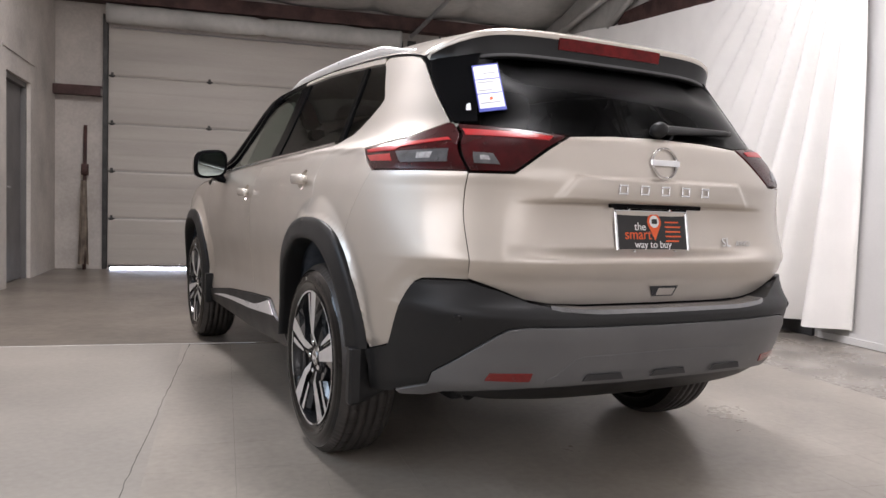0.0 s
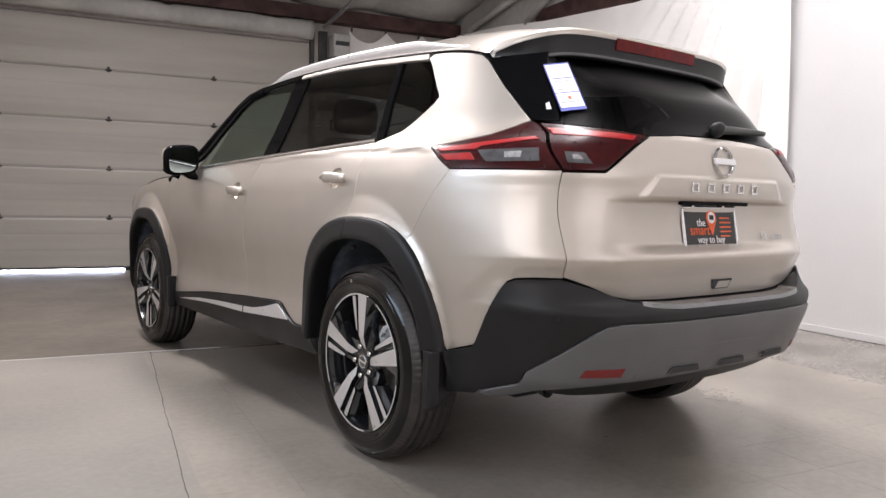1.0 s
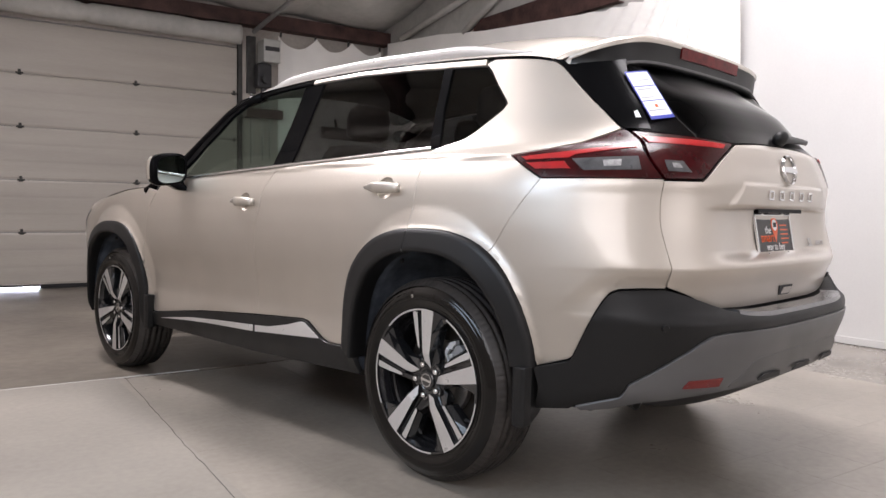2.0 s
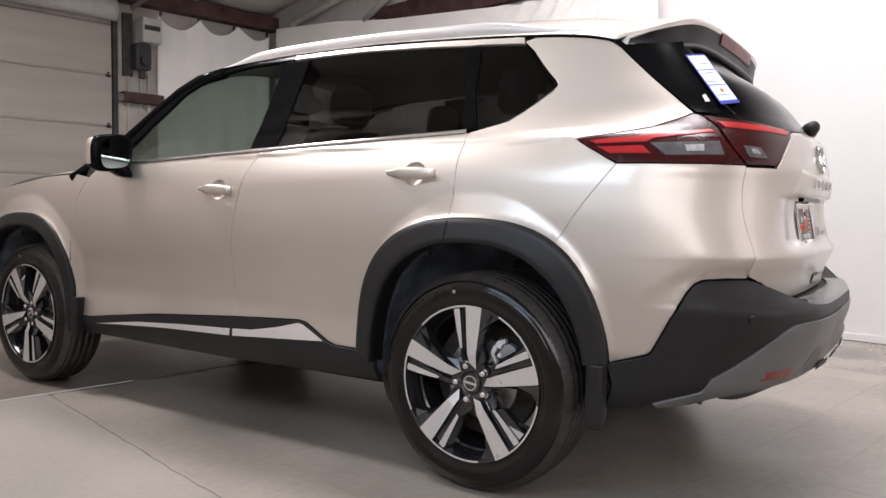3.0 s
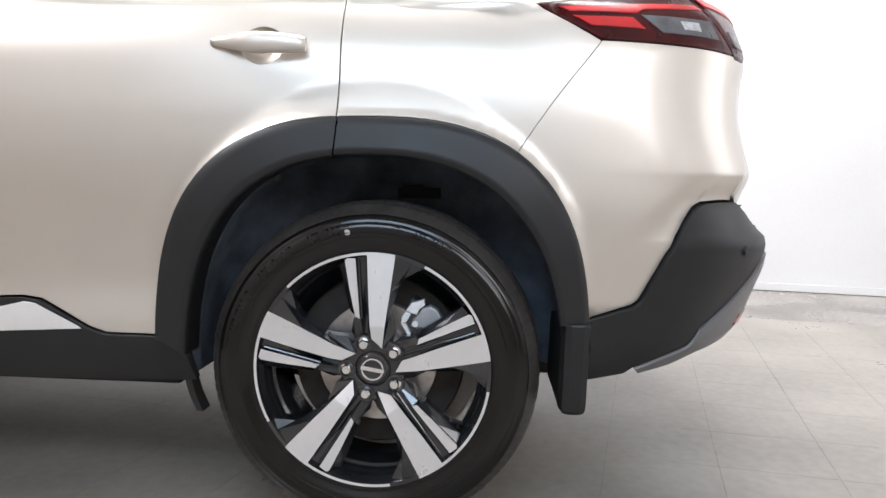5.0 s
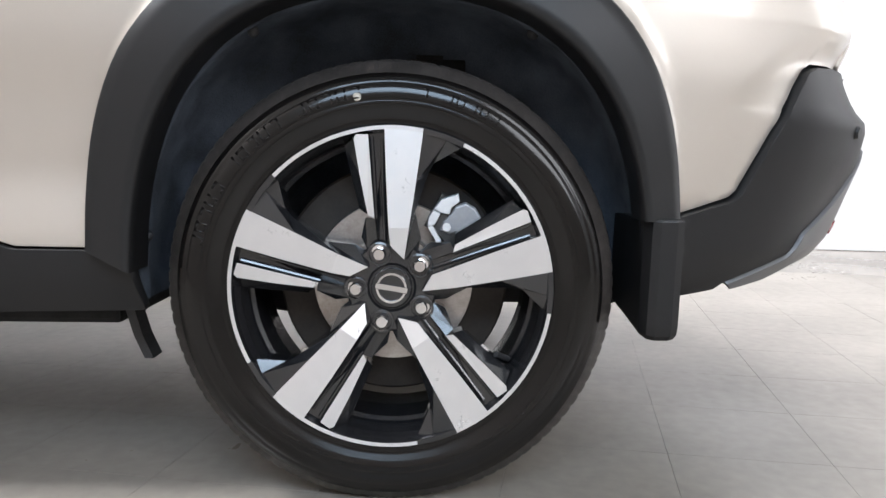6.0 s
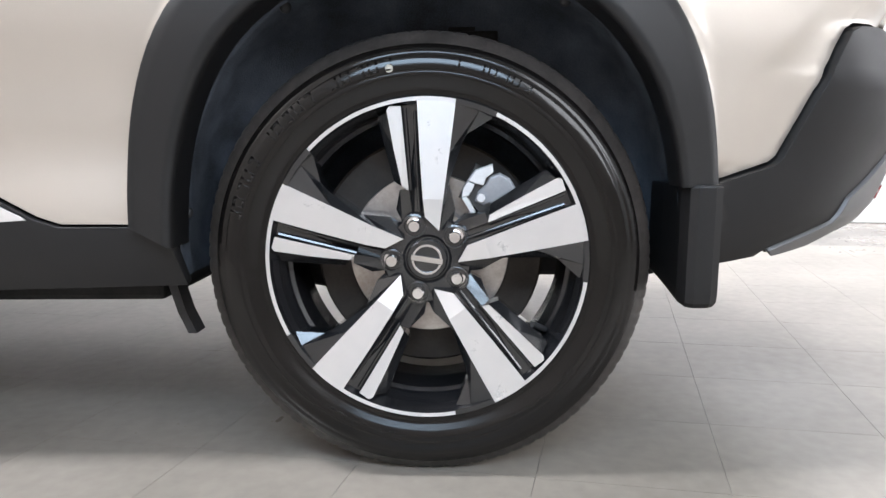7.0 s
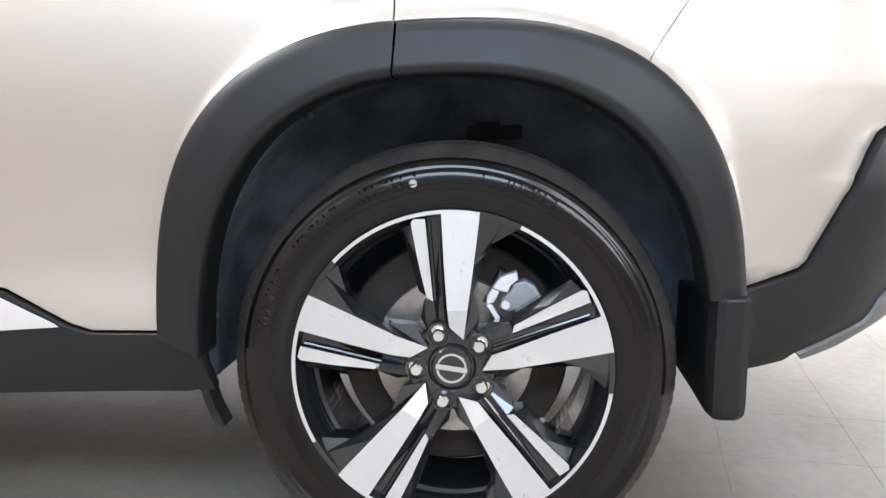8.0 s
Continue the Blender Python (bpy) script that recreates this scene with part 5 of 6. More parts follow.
for x in (-0.26, 0.0, 0.26):
    bm = bmesh.new()
    add_loft(bm, [[(-0.075, -0.010, 0), (0.075, -0.010, 0), (0.060, 0.012, 0), (-0.060, 0.012, 0)], [(-0.075, -0.010, 0.004), (0.075, -0.010, 0.004), (0.060, 0.012, 0.004), (-0.060, 0.012, 0.004)]], True, True)
    bmesh.ops.recalc_face_normals(bm, faces=bm.faces)
    part("skid_slot", bm, TRIM_DARK, bumper, "dark slot", m=rear_frame(x, 0.452, 0.022, True))
lip = corners([("x", -0.001, 0.412), ("x", -0.49, 0.407), ("x", -0.60, 0.397), ("x", -0.68, 0.385), ("x", -0.66, 0.366), ("x", -0.56, 0.348), ("x", -0.30, 0.334), ("x", -0.001, 0.332)])
panel("lower_lip", both(lip), CLADDING, bumper, "black lower lip", surface=bumper_skin, lift=-0.004)
for mirror in (False, True):
    refl = corners([("x", -0.622, 0.434), ("x", -0.612, 0.462), ("x", -0.488, 0.464), ("x", -0.492, 0.432)])
    part("reflector", panel_mesh("reflector", refl, REFLECTOR, surface=bumper_skin, lift=0.009, thick=0.006, mirror=mirror, h=0.02), None, bumper, "red reflector")
    bm = bmesh.new()
    bmesh.ops.create_cone(bm, cap_ends=True, segments=20, radius1=0.012, radius2=0.010, depth=0.006)
    m = rear_frame(0.715 if mirror else -0.715, 0.625, 0.002, True)
    part("parking_sensor", bm, CLADDING, bumper, m=m)
# ledge on top of the bumper with its bright scuff plate
def ledge_z(x):
    return float(np.interp(abs(x), [0, 0.30, 0.42, 0.50, 0.60, 0.677], [0.650, 0.651, 0.657, 0.670, 0.708, 0.734]))


bm = bmesh.new()
rows = []
for x in np.linspace(-0.66, 0.66, 61):
    a = on_rear(x, ledge_z(x) - 0.004, 0.0, True)
    rows.append([tuple(a + Vector((0, 0.001, -0.002))), (x, a.y + 0.03, ledge_z(x) - 0.001), (x * 0.98, -0.84, ledge_z(x) - 0.002)])
add_loft(bm, rows, False)
bmesh.ops.recalc_face_normals(bm, faces=bm.faces)
part("bumper_ledge", bm, CLADDING, bumper, smooth=True)
bm = bmesh.new()
rows = []
for x in np.linspace(-0.455, 0.455, 31):
    z = ledge_z(x)
    a = on_rear(x, z - 0.008, 0.0015, True)
    rows.append([tuple(a + Vector((0, 0, -0.004))), tuple(a + Vector((0, 0.006, 0.010))), (x, a.y + 0.075, z + 0.005), (x, a.y + 0.075, z - 0.003)])
add_loft(bm, rows, True, True)
bmesh.ops.recalc_face_normals(bm, faces=bm.faces)
part("scuff_plate", bm, SCUFF, bumper, "bright metal scuff plate")


# ---- wheels: local x back along the car, local y up, local z outwards ----
def revolve(bm, prof, segs, mi=0, squash=None):
    """Turns a profile of (radius, depth) round the wheel's axis."""
    rings = []
    for k in np.linspace(0, 2 * math.pi, segs, endpoint=False):
        c, s = math.cos(k), math.sin(k)
        rings.append([(r * c, max(r * s, squash) if squash else r * s, d) for r, d in prof])
    add_loft(bm, rings + [rings[0]], False, mi=mi)


def prism(bm, pts, back, cap=0, wall=1):
    """A plate with a given height at each corner, and walls down to back."""
    n = len(pts)
    top = [bm.verts.new(p) for p in pts]
    low = [bm.verts.new((p[0], p[1], back)) for p in pts]
    f = bm.faces.new(top)
    f.material_index = cap
    for i in range(n):
        g = bm.faces.new((top[i], low[i], low[(i + 1) % n], top[(i + 1) % n]))
        g.material_index = wall
    return f


def turned(pts, deg):
    c, s = math.cos(radians(deg)), math.sin(radians(deg))
    return [(c * x - s * y, s * x + c * y, z) for x, y, z in pts]


def tyre_mesh():
    bm = bmesh.new()
    half = [(0.252, 0.098), (0.257, 0.1045), (0.262, 0.1070), (0.267, 0.1062), (0.272, 0.1082), (0.280, 0.1135), (0.288, 0.1168), (0.2945, 0.1180), (0.296, 0.1170), (0.298, 0.1180), (0.305, 0.1176), (0.313, 0.1160), (0.3205, 0.1134), (0.322, 0.1118), (0.324, 0.1118), (0.330, 0.1085), (0.338, 0.1025), (0.345, 0.0955), (0.3505, 0.0885)]
    tread = [(0.3555, 0.0830), (0.3590, 0.078), (0.3612, 0.073), (0.3545, 0.071), (0.3545, 0.064), (0.3630, 0.062), (0.3640, 0.040), (0.3560, 0.038), (0.3560, 0.030), (0.3645, 0.028), (0.3648, 0.006), (0.3570, 0.004)]
    prof = half + tread + [(r, -d) for r, d in (half + tread)[::-1]]
    segs = 480
    rings = []
    nh = len(half)
    for i in range(segs):
        k = 2 * math.pi * i / segs
        ring = []
        for j, (r, d) in enumerate(prof):
            jj = j if j < len(half + tread) else 2 * len(half + tread) - 1 - j
            # cross cuts through the shoulders and blocks
            if i % 5 == 0 and nh - 2 <= jj <= nh + 2:
                r -= 0.0022
            if (i + 3) % 12 == 0 and jj in (nh + 5, nh + 6):
                r -= 0.004
            ring.append((r * math.cos(k), max(r * math.sin(k), -WHEEL_Z + 0.001), d))
        rings.append(ring)
    add_loft(bm, rings + [rings[0]], False)
    bmesh.ops.remove_doubles(bm, verts=bm.verts, dist=1e-6)
    for f in bm.faces:
        r = math.hypot(*f.calc_center_median().xy)
        f.material_index = 1 if r > 0.334 else 0
    # raised maker's marks that cannot be read: plain bars round the wall
    def mark(a0, a1, r0, r1, d):
        wall = lambda r: float(np.interp(r, [p[0] for p in half], [p[1] for p in half])) + d
        q = [(r * math.cos(radians(a)), r * math.sin(radians(a)), wall(r)) for a, r in ((a0, r0), (a1, r0), (a1, r1), (a0, r1))]
        prism(bm, q, wall(r1) - 0.006, 0, 0)

    for first, count, pitch, r0, r1, d in ((99, 17, 4.1, 0.3010, 0.3200, 0.0008), (58, 7, 3.6, 0.3040, 0.3180, 0.0008), (298, 9, 3.0, 0.2860, 0.2925, 0.0006), (236, 8, 3.0, 0.2860, 0.2925, 0.0006)):
        for k in range(count):
            if k % 6 == 5:
                continue
            a, w, t = first + pitch * k, pitch * 0.72, (r1 - r0) * 0.17
            mark(a, a + w * 0.2, r0, r1, d)
            if k % 2:
                mark(a + w * 0.8, a + w, r0, r1, d)
            if k % 3 != 1:
                mark(a + w * 0.22, a + w * 0.78, r1 - t, r1, d)
            if k % 4 != 2:
                mark(a + w * 0.22, a + w * 0.78, r0, r0 + t, d)
    bmesh.ops.recalc_face_normals(bm, faces=bm.faces)
    return to_mesh("tyre", bm, [RUBBER, TREAD])


def rim_mesh():
    """Five double spokes: a broad bright blade, a dark facet on one side, a thin bright rib on the other."""
    bm = bmesh.new()
    # 0 machined, 1 dark paint, 2 barrel
    revolve(bm, [(0.2535, 0.098), (0.2585, 0.104), (0.2590, 0.1095), (0.2575, 0.1115)], 120, 1)
    revolve(bm, [(0.2575, 0.1115), (0.2515, 0.1110)], 120, 0)
    revolve(bm, [(0.2515, 0.1110), (0.2490, 0.100), (0.2430, 0.085), (0.2400, 0.070), (0.2370, 0.060), (0.2370, 0.045), (0.2310, 0.040), (0.2290, -0.02), (0.2350, -0.10), (0.2550, -0.11)], 120, 2)
    for k in range(5):
        g = 72 * k
        outline = [(-0.0115, 0.2546), (-0.0085, 0.17), (-0.0045, 0.098), (-0.0020, 0.069), (0.020, 0.046), (0.0275, 0.098), (0.038, 0.17), (0.049, 0.2510), (0.030, 0.2545), (0.010, 0.2565)]
        blade = [(x, y, 0.1095 + 0.010 * (y - 0.098) if y >= 0.098 else 0.1095 - 0.34 * (0.098 - y)) for x, y in outline]
        a, b, c, d, e, f, h, i, j, l = blade
        # blade in two planes: the long face and the fold down to the hub
        for poly in ([a, b, c, f, h, i, j, l], [c, d, e, f]):
            prism(bm, turned(poly, g), 0.060, 0, 1)
        facet_a = [i, h, (0.058, 0.185, 0.088), (0.066, 0.200, 0.086), (0.112, 0.2265, 0.096), (0.088, 0.2395, 0.104)]
        facet_b = [h, f, (0.037, 0.120, 0.082), (0.047, 0.152, 0.084), (0.058, 0.185, 0.088)]
        facet_c = [f, e, (0.040, 0.050, 0.074), (0.046, 0.078, 0.076), (0.037, 0.120, 0.082)]
        for poly in (facet_a, facet_b, facet_c):
            prism(bm, turned(poly, g), 0.050, 1, 1)
        for a0, a1 in ((79.0, 71.4), (71.4, 64.0)):
            ends = [(r * math.cos(radians(q)), r * math.sin(radians(q)), 0.1122) for q, r in ((a0, 0.2500), (a1, 0.2500), (a1, 0.2582), (a0, 0.2582))]
            prism(bm, turned(ends, g), 0.098, 1, 1)
        valley = [(-0.0110, 0.246, 0.094), (-0.036, 0.246, 0.094), (-0.0285, 0.110, 0.086), (-0.030, 0.060, 0.074), (-0.002, 0.060, 0.080)]
        prism(bm, turned(valley[::-1], g), 0.050, 1, 1)
        rib = [(-0.0595, 0.2365, 0.1065), (-0.0555, 0.2430, 0.1070), (-0.0370, 0.2430, 0.1070), (-0.0270, 0.112, 0.103), (-0.0375, 0.118, 0.102), (-0.0500, 0.180, 0.1050)]
        prism(bm, turned(rib[::-1], g), 0.060, 0, 1)
        add_tube(bm, turned([(-0.0150, 0.236, 0.094), (-0.0140, 0.170, 0.0915), (-0.0120, 0.105, 0.087), (-0.0105, 0.068, 0.080)], g), 0.0035, 8, mi=1)
        add_tube(bm, turned([(-0.0330, 0.240, 0.096), (-0.0290, 0.175, 0.0935), (-0.0255, 0.112, 0.090)], g), 0.0040, 8, mi=1)
        arm = [(-0.0270, 0.114, 0.098), (-0.022, 0.060, 0.078), (-0.040, 0.058, 0.074), (-0.050, 0.080, 0.074), (-0.0420, 0.112, 0.092)]
        prism(bm, turned(arm, g), 0.050, 1, 1)
        skirt = [(-0.0580, 0.236, 0.098), (-0.050, 0.180, 0.098), (-0.0390, 0.118, 0.094), (-0.052, 0.125, 0.080), (-0.066, 0.180, 0.080), (-0.076, 0.226, 0.084)]
        prism(bm, turned(skirt, g), 0.050, 1, 1)
    # hub plate and the wells of the nuts
    revolve(bm, [(0.074, 0.050), (0.074, 0.078), (0.070, 0.083), (0.040, 0.087), (0.036, 0.084), (0.0, 0.084)], 60, 1)
    for k in range(5):
        a = radians(110.4 + 72 * k)
        m = Matrix.Translation((0.0575 * math.cos(a), 0.0575 * math.sin(a), 0.0))
        rings = []
        for t in np.linspace(0, 2 * math.pi, 20, endpoint=False):
            rings.append([m @ Vector((r * math.cos(t), r * math.sin(t), d)) for r, d in ((0.0205, 0.080), (0.0195, 0.0885), (0.0165, 0.0895), (0.0150, 0.080))])
        add_loft(bm, rings + [rings[0]], False, mi=1)
    bmesh.ops.recalc_face_normals(bm, faces=bm.faces)
    me = to_mesh("rim", bm, [MACHINED, ALLOY_DARK, BARREL], smooth=False)
    return me


def cap_mesh():
    bm = bmesh.new()
    revolve(bm, [(0.0335, 0.082), (0.0335, 0.091), (0.031, 0.0935), (0.0, 0.0945)], 40, 0)
    rings = []
    for k in np.linspace(0, 2 * math.pi, 36, endpoint=False):
        c, s = math.cos(k), math.sin(k)
        rings.append([(r * c, r * s, z) for r, z in ((0.0205, 0.094), (0.0212, 0.0962), (0.0245, 0.0962), (0.0255, 0.0935))])
    add_loft(bm, rings + [rings[0]], False, mi=1)
    add_box(bm, (-0.0265, -0.0052, 0.094), (0.0265, 0.0052, 0.0968), 0.001, 1)
    bmesh.ops.recalc_face_normals(bm, faces=bm.faces)
    return to_mesh("hub_cap", bm, [ALLOY_DARK, CHROME], smooth=False)


def nut_mesh():
    bm = bmesh.new()
    rings = []
    for r, d in ((0.0150, 0.080), (0.0150, 0.083), (0.0105, 0.084), (0.0105, 0.096), (0.0085, 0.0985)):
        rings.append([(r * math.cos(k), r * math.sin(k), d) for k in np.linspace(0, 2 * math.pi, 18, endpoint=False)])
    add_loft(bm, rings, True, True)
    add_tube(bm, [(0, 0, 0.0985), (0, 0, 0.100)], 0.0055, 10)
    bmesh.ops.recalc_face_normals(bm, faces=bm.faces)
    return to_mesh("lug_nut", bm, [CHROME], smooth=False)


def disc_mesh():
    bm = bmesh.new()
    revolve(bm, [(0.072, 0.040), (0.074, 0.052), (0.080, 0.052), (0.080, 0.020), (0.083, 0.018), (0.134, 0.018), (0.135, 0.016), (0.135, -0.004), (0.080, -0.004)], 72, 0)
    revolve(bm, [(0.134, -0.006), (0.192, -0.008), (0.196, -0.012), (0.196, -0.03)], 60, 1)
    bmesh.ops.recalc_face_normals(bm, faces=bm.faces)
    return to_mesh("brake_disc", bm, [STEEL, SHIELD], smooth=False)


def caliper_mesh():
    bm = bmesh.new()
    rings = []
    for a in np.linspace(12, 62, 12):
        k = radians(a)
        c, s = math.cos(k), math.sin(k)
        bulge = 0.006 * math.sin((a - 12) / 50 * math.pi)
        rings.append([(r * c, r * s, d) for r, d in ((0.108, 0.026), (0.112, 0.046 + bulge), (0.160, 0.048 + bulge), (0.170, 0.040), (0.172, -0.03), (0.108, -0.03))])
    add_loft(bm, rings, True, True)
    # stepped guide bracket and the rounded piston housing behind it
    def plate(pts, low, high, mi):
        mx, my = np.mean(pts, 0)
        add_loft(bm, [[(mx + (x - mx) * k, my + (y - my) * k, d) for x, y in pts] for k, d in ((1.0, low), (1.0, high - 0.003), (0.94, high - 0.0007), (0.86, high))], True, True, mi)

    plate([(0.079, 0.058), (0.056, 0.096), (0.062, 0.100), (0.068, 0.094), (0.085, 0.063)], 0.040, 0.058, 1)
    plate([(0.056, 0.097), (0.058, 0.112), (0.066, 0.124), (0.078, 0.118), (0.074, 0.109), (0.068, 0.099)], 0.040, 0.060, 1)
    plate([(0.066, 0.125), (0.079, 0.142), (0.107, 0.151), (0.109, 0.138), (0.096, 0.128), (0.092, 0.116), (0.079, 0.119)], 0.040, 0.059, 1)
    plate([(0.077, 0.090), (0.083, 0.106), (0.096, 0.118), (0.102, 0.130), (0.120, 0.136), (0.136, 0.127), (0.146, 0.110), (0.140, 0.092), (0.122, 0.082), (0.108, 0.079), (0.103, 0.088), (0.092, 0.083)], 0.030, 0.055, 2)
    add_tube(bm, [(0.088, 0.096, 0.054), (0.088, 0.096, 0.062)], 0.007, 10, mi=1)
    bmesh.ops.recalc_face_normals(bm, faces=bm.faces)
    return to_mesh("caliper", bm, [DARK_STEEL, CALIPER, CAST_GREY], smooth=False)


TYRE, RIM, CAP, NUT, DISC, CALIP = tyre_mesh(), rim_mesh(), cap_mesh(), nut_mesh(), disc_mesh(), caliper_mesh()
WHEEL_FRAME = Matrix(((0, 0, -1, 0), (-1, 0, 0, 0), (0, 1, 0, 0), (0, 0, 0, 1)))
for wy, side, spin in ((WHEEL_Y[0], 1, 0), (WHEEL_Y[1], 1, 36), (WHEEL_Y[0], -1, 20), (WHEEL_Y[1], -1, 50)):
    wheel = new("wheel")
    wheel.parent = car
    wheel["label"] = "two-tone five-spoke alloy wheel with a black tyre"
    base = Matrix.Translation((-0.795 * side, wy, WHEEL_Z)) @ (WHEEL_FRAME if side > 0 else pose(0, 0, 0, 0, 0, 180) @ WHEEL_FRAME)
    wheel.matrix_local = base
    part("tyre", TYRE, None, wheel, "black rubber tyre")
    bm = bmesh.new()
    bmesh.ops.create_cone(bm, cap_ends=True, segments=14, radius1=0.0065, radius2=0.0060, depth=0.001, matrix=Matrix.Translation((-0.053, 0.299, 0.1180)))
    part("paint_dot", bm, DOT, wheel, "small pale paint dot on the tyre")
    turn = pose(0, 0, 0, 0, 0, spin)
    part("rim", RIM, None, wheel, "machined bright and dark painted alloy rim", m=turn)
    part("hub_cap", CAP, None, wheel, "dark hub cap with a chrome ring badge", m=pose(0, 0, 0, 0, 0, spin - 9))
    for k in range(5):
        a = radians(110.4 + 72 * k + spin)
        part("lug_nut", NUT, None, wheel, m=Matrix.Translation((0.0575 * math.cos(a), 0.0575 * math.sin(a), 0)))
    part("brake_disc", DISC, None, wheel, "worn steel brake disc")
    part("caliper", CALIP, None, wheel, "dark caliper with a bright bracket")
    bm = bmesh.new()
    a = radians(-33)
    add_tube(bm, [(0.232 * math.cos(a), 0.232 * math.sin(a), 0.05), (0.205 * math.cos(a), 0.205 * math.sin(a), 0.075)], 0.005, 8)
    part("valve", bm, TRIM_DARK, wheel)

# wheel housings, mud flaps, underbody
for side in (1, -1):
    for wy in WHEEL_Y:
        def liner(k, x, dr):
            """A point of the housing, dr outside the flare's inner edge."""
            c, s = math.cos(radians(k)), math.sin(radians(k))
            r = (abs(c) ** INNER[2] + abs(s) ** INNER[2]) ** (-1 / INNER[2])
            return (-side * x, wy + (INNER[0] + dr) * r * c, WHEEL_Z + (INNER[1] + dr) * r * s)
        bm = bmesh.new()
        rings = []
        for k in np.linspace(-4, 184, 60):
            rib = 0.005 * (math.sin(k * 0.35) > 0.6)
            rings.append([liner(k, x, dr) for x, dr in ((0.872, 0.001), (0.860, 0.008), (0.838, 0.013), (0.822, 0.006), (0.80, 0.008 + rib), (0.71, 0.008 + rib), (0.655, -0.004), (0.630, -0.04), (0.622, -0.10), (0.61, -0.36))])
        add_loft(bm, rings, False)
        bmesh.ops.recalc_face_normals(bm, faces=bm.faces)
        part("wheel_liner", bm, LINER, car, "dark felt wheel housing liner", smooth=True)
        for deg, x in ((57, 0.80), (9, 0.83), (122, 0.80)):
            bm = bmesh.new()
            bmesh.ops.create_uvsphere(bm, u_segments=12, v_segments=8, radius=0.010, matrix=Matrix.Translation(liner(deg, x, 0.006)))
            part("liner_clip", bm, TRIM_DARK, car, "black push clip", smooth=True)
        # a solid dark bar stands in for the shade inside a slot
        bm = bmesh.new()
        add_box(bm, (-0.052, -0.013, -0.006), (0.052, 0.013, 0.006), 0.003)
        add_box(bm, (-0.040, 0.012, -0.004), (0.010, 0.020, 0.010), 0.002)
        part("liner_slot_shade", bm, UNDER, car, "dark bar standing in for a shaded slot in the wheel housing", m=Matrix.Translation((-side * 0.640, wy - 0.072, 0.738)) @ pose(0, 0, 0, 90, 0, 90 * -side))
        # mud flap behind each wheel
        bm = bmesh.new()
        outline = ((0.74, -0.392), (0.80, -0.398), (0.885, -0.404), (0.908, -0.412), (0.914, -0.424), (0.914, -0.450), (0.908, -0.462), (0.88, -0.466), (0.80, -0.440), (0.74, -0.412))
        mx, my = 0.86, -0.43
        rings = []
        for t, k in ((0.0, 0.97), (0.02, 1.0), (0.5, 1.0), (0.88, 1.0), (0.96, 0.97), (1.0, 0.86)):
            ring = []
            for x, y in outline:
                zb = 0.282 + (0.914 - x) * 0.20
                ring.append((-side * (mx + (x - mx) * k), wy + my + (y - my) * k + 0.004 * t, 0.476 + (zb - 0.476) * t))
            rings.append(ring)
        add_loft(bm, rings, True, True)
        bmesh.ops.recalc_face_normals(bm, faces=bm.faces)
        part("mud_flap", bm, CLADDING, car, "moulded black mud flap")
        bm = bmesh.new()
        add_loft(bm, [[(-side * x, wy + 0.452 + dy, z) for x in (0.69, 0.705, 0.72, 0.735)] + [(-side * x, wy + 0.468 + dy, z) for x in (0.735, 0.72, 0.705, 0.69)] for z, dy in ((0.36, 0.03), (0.29, 0.018), (0.24, 0.004), (0.200, -0.014))], True, True)
        bmesh.ops.recalc_face_normals(bm, faces=bm.faces)
        part("air_deflector", bm, TRIM_DARK, car, "black rubber air deflector")
for y0, y1, w, z0, z1 in ((0.50, 2.25, 0.72, 0.26, 0.355), (-0.455, 0.455, 0.53, 0.27, 0.95), (2.255, 3.2, 0.53, 0.25, 0.90), (-0.74, -0.46, 0.58, 0.36, 0.62), (3.205, 3.5, 0.70, 0.28, 0.8), (0.46, 2.2, 0.80, 0.36, 0.44)):
    part("underbody", box((-w, y0, z0), (w, y1, z1), 0.01), UNDER, car, "dark underbody")
# black sheets added behind the panel gaps for their shade and against light leaks
for mirror in (False, True):
    s = -1 if mirror else 1
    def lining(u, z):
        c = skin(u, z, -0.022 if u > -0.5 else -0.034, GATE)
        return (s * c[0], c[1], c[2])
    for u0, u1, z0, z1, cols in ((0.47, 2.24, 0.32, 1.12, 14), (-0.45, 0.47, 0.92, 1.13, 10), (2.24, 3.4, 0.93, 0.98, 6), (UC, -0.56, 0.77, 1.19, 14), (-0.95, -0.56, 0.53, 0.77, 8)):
        part("gap_shade_sheet", grid_mesh("gap_shade_sheet", lining, list(np.linspace(u0, u1, cols)), list(np.linspace(z0, z1, 10)), UNDER), None, car)
# axle parts and exhaust
bm = bmesh.new()
add_tube(bm, [(-0.75, 0.0, 0.36), (0.75, 0.0, 0.36)], 0.035, 12)
add_tube(bm, [(-0.66, 0.42, 0.34), (-0.62, 0.05, 0.27)], 0.03, 10)
add_tube(bm, [(0.66, 0.42, 0.34), (0.62, 0.05, 0.27)], 0.03, 10)
add_box(bm, (-0.60, -0.12, 0.24), (0.60, 0.10, 0.30), 0.02)
part("rear_axle", bm, UNDER, car, "dark rear axle and links")
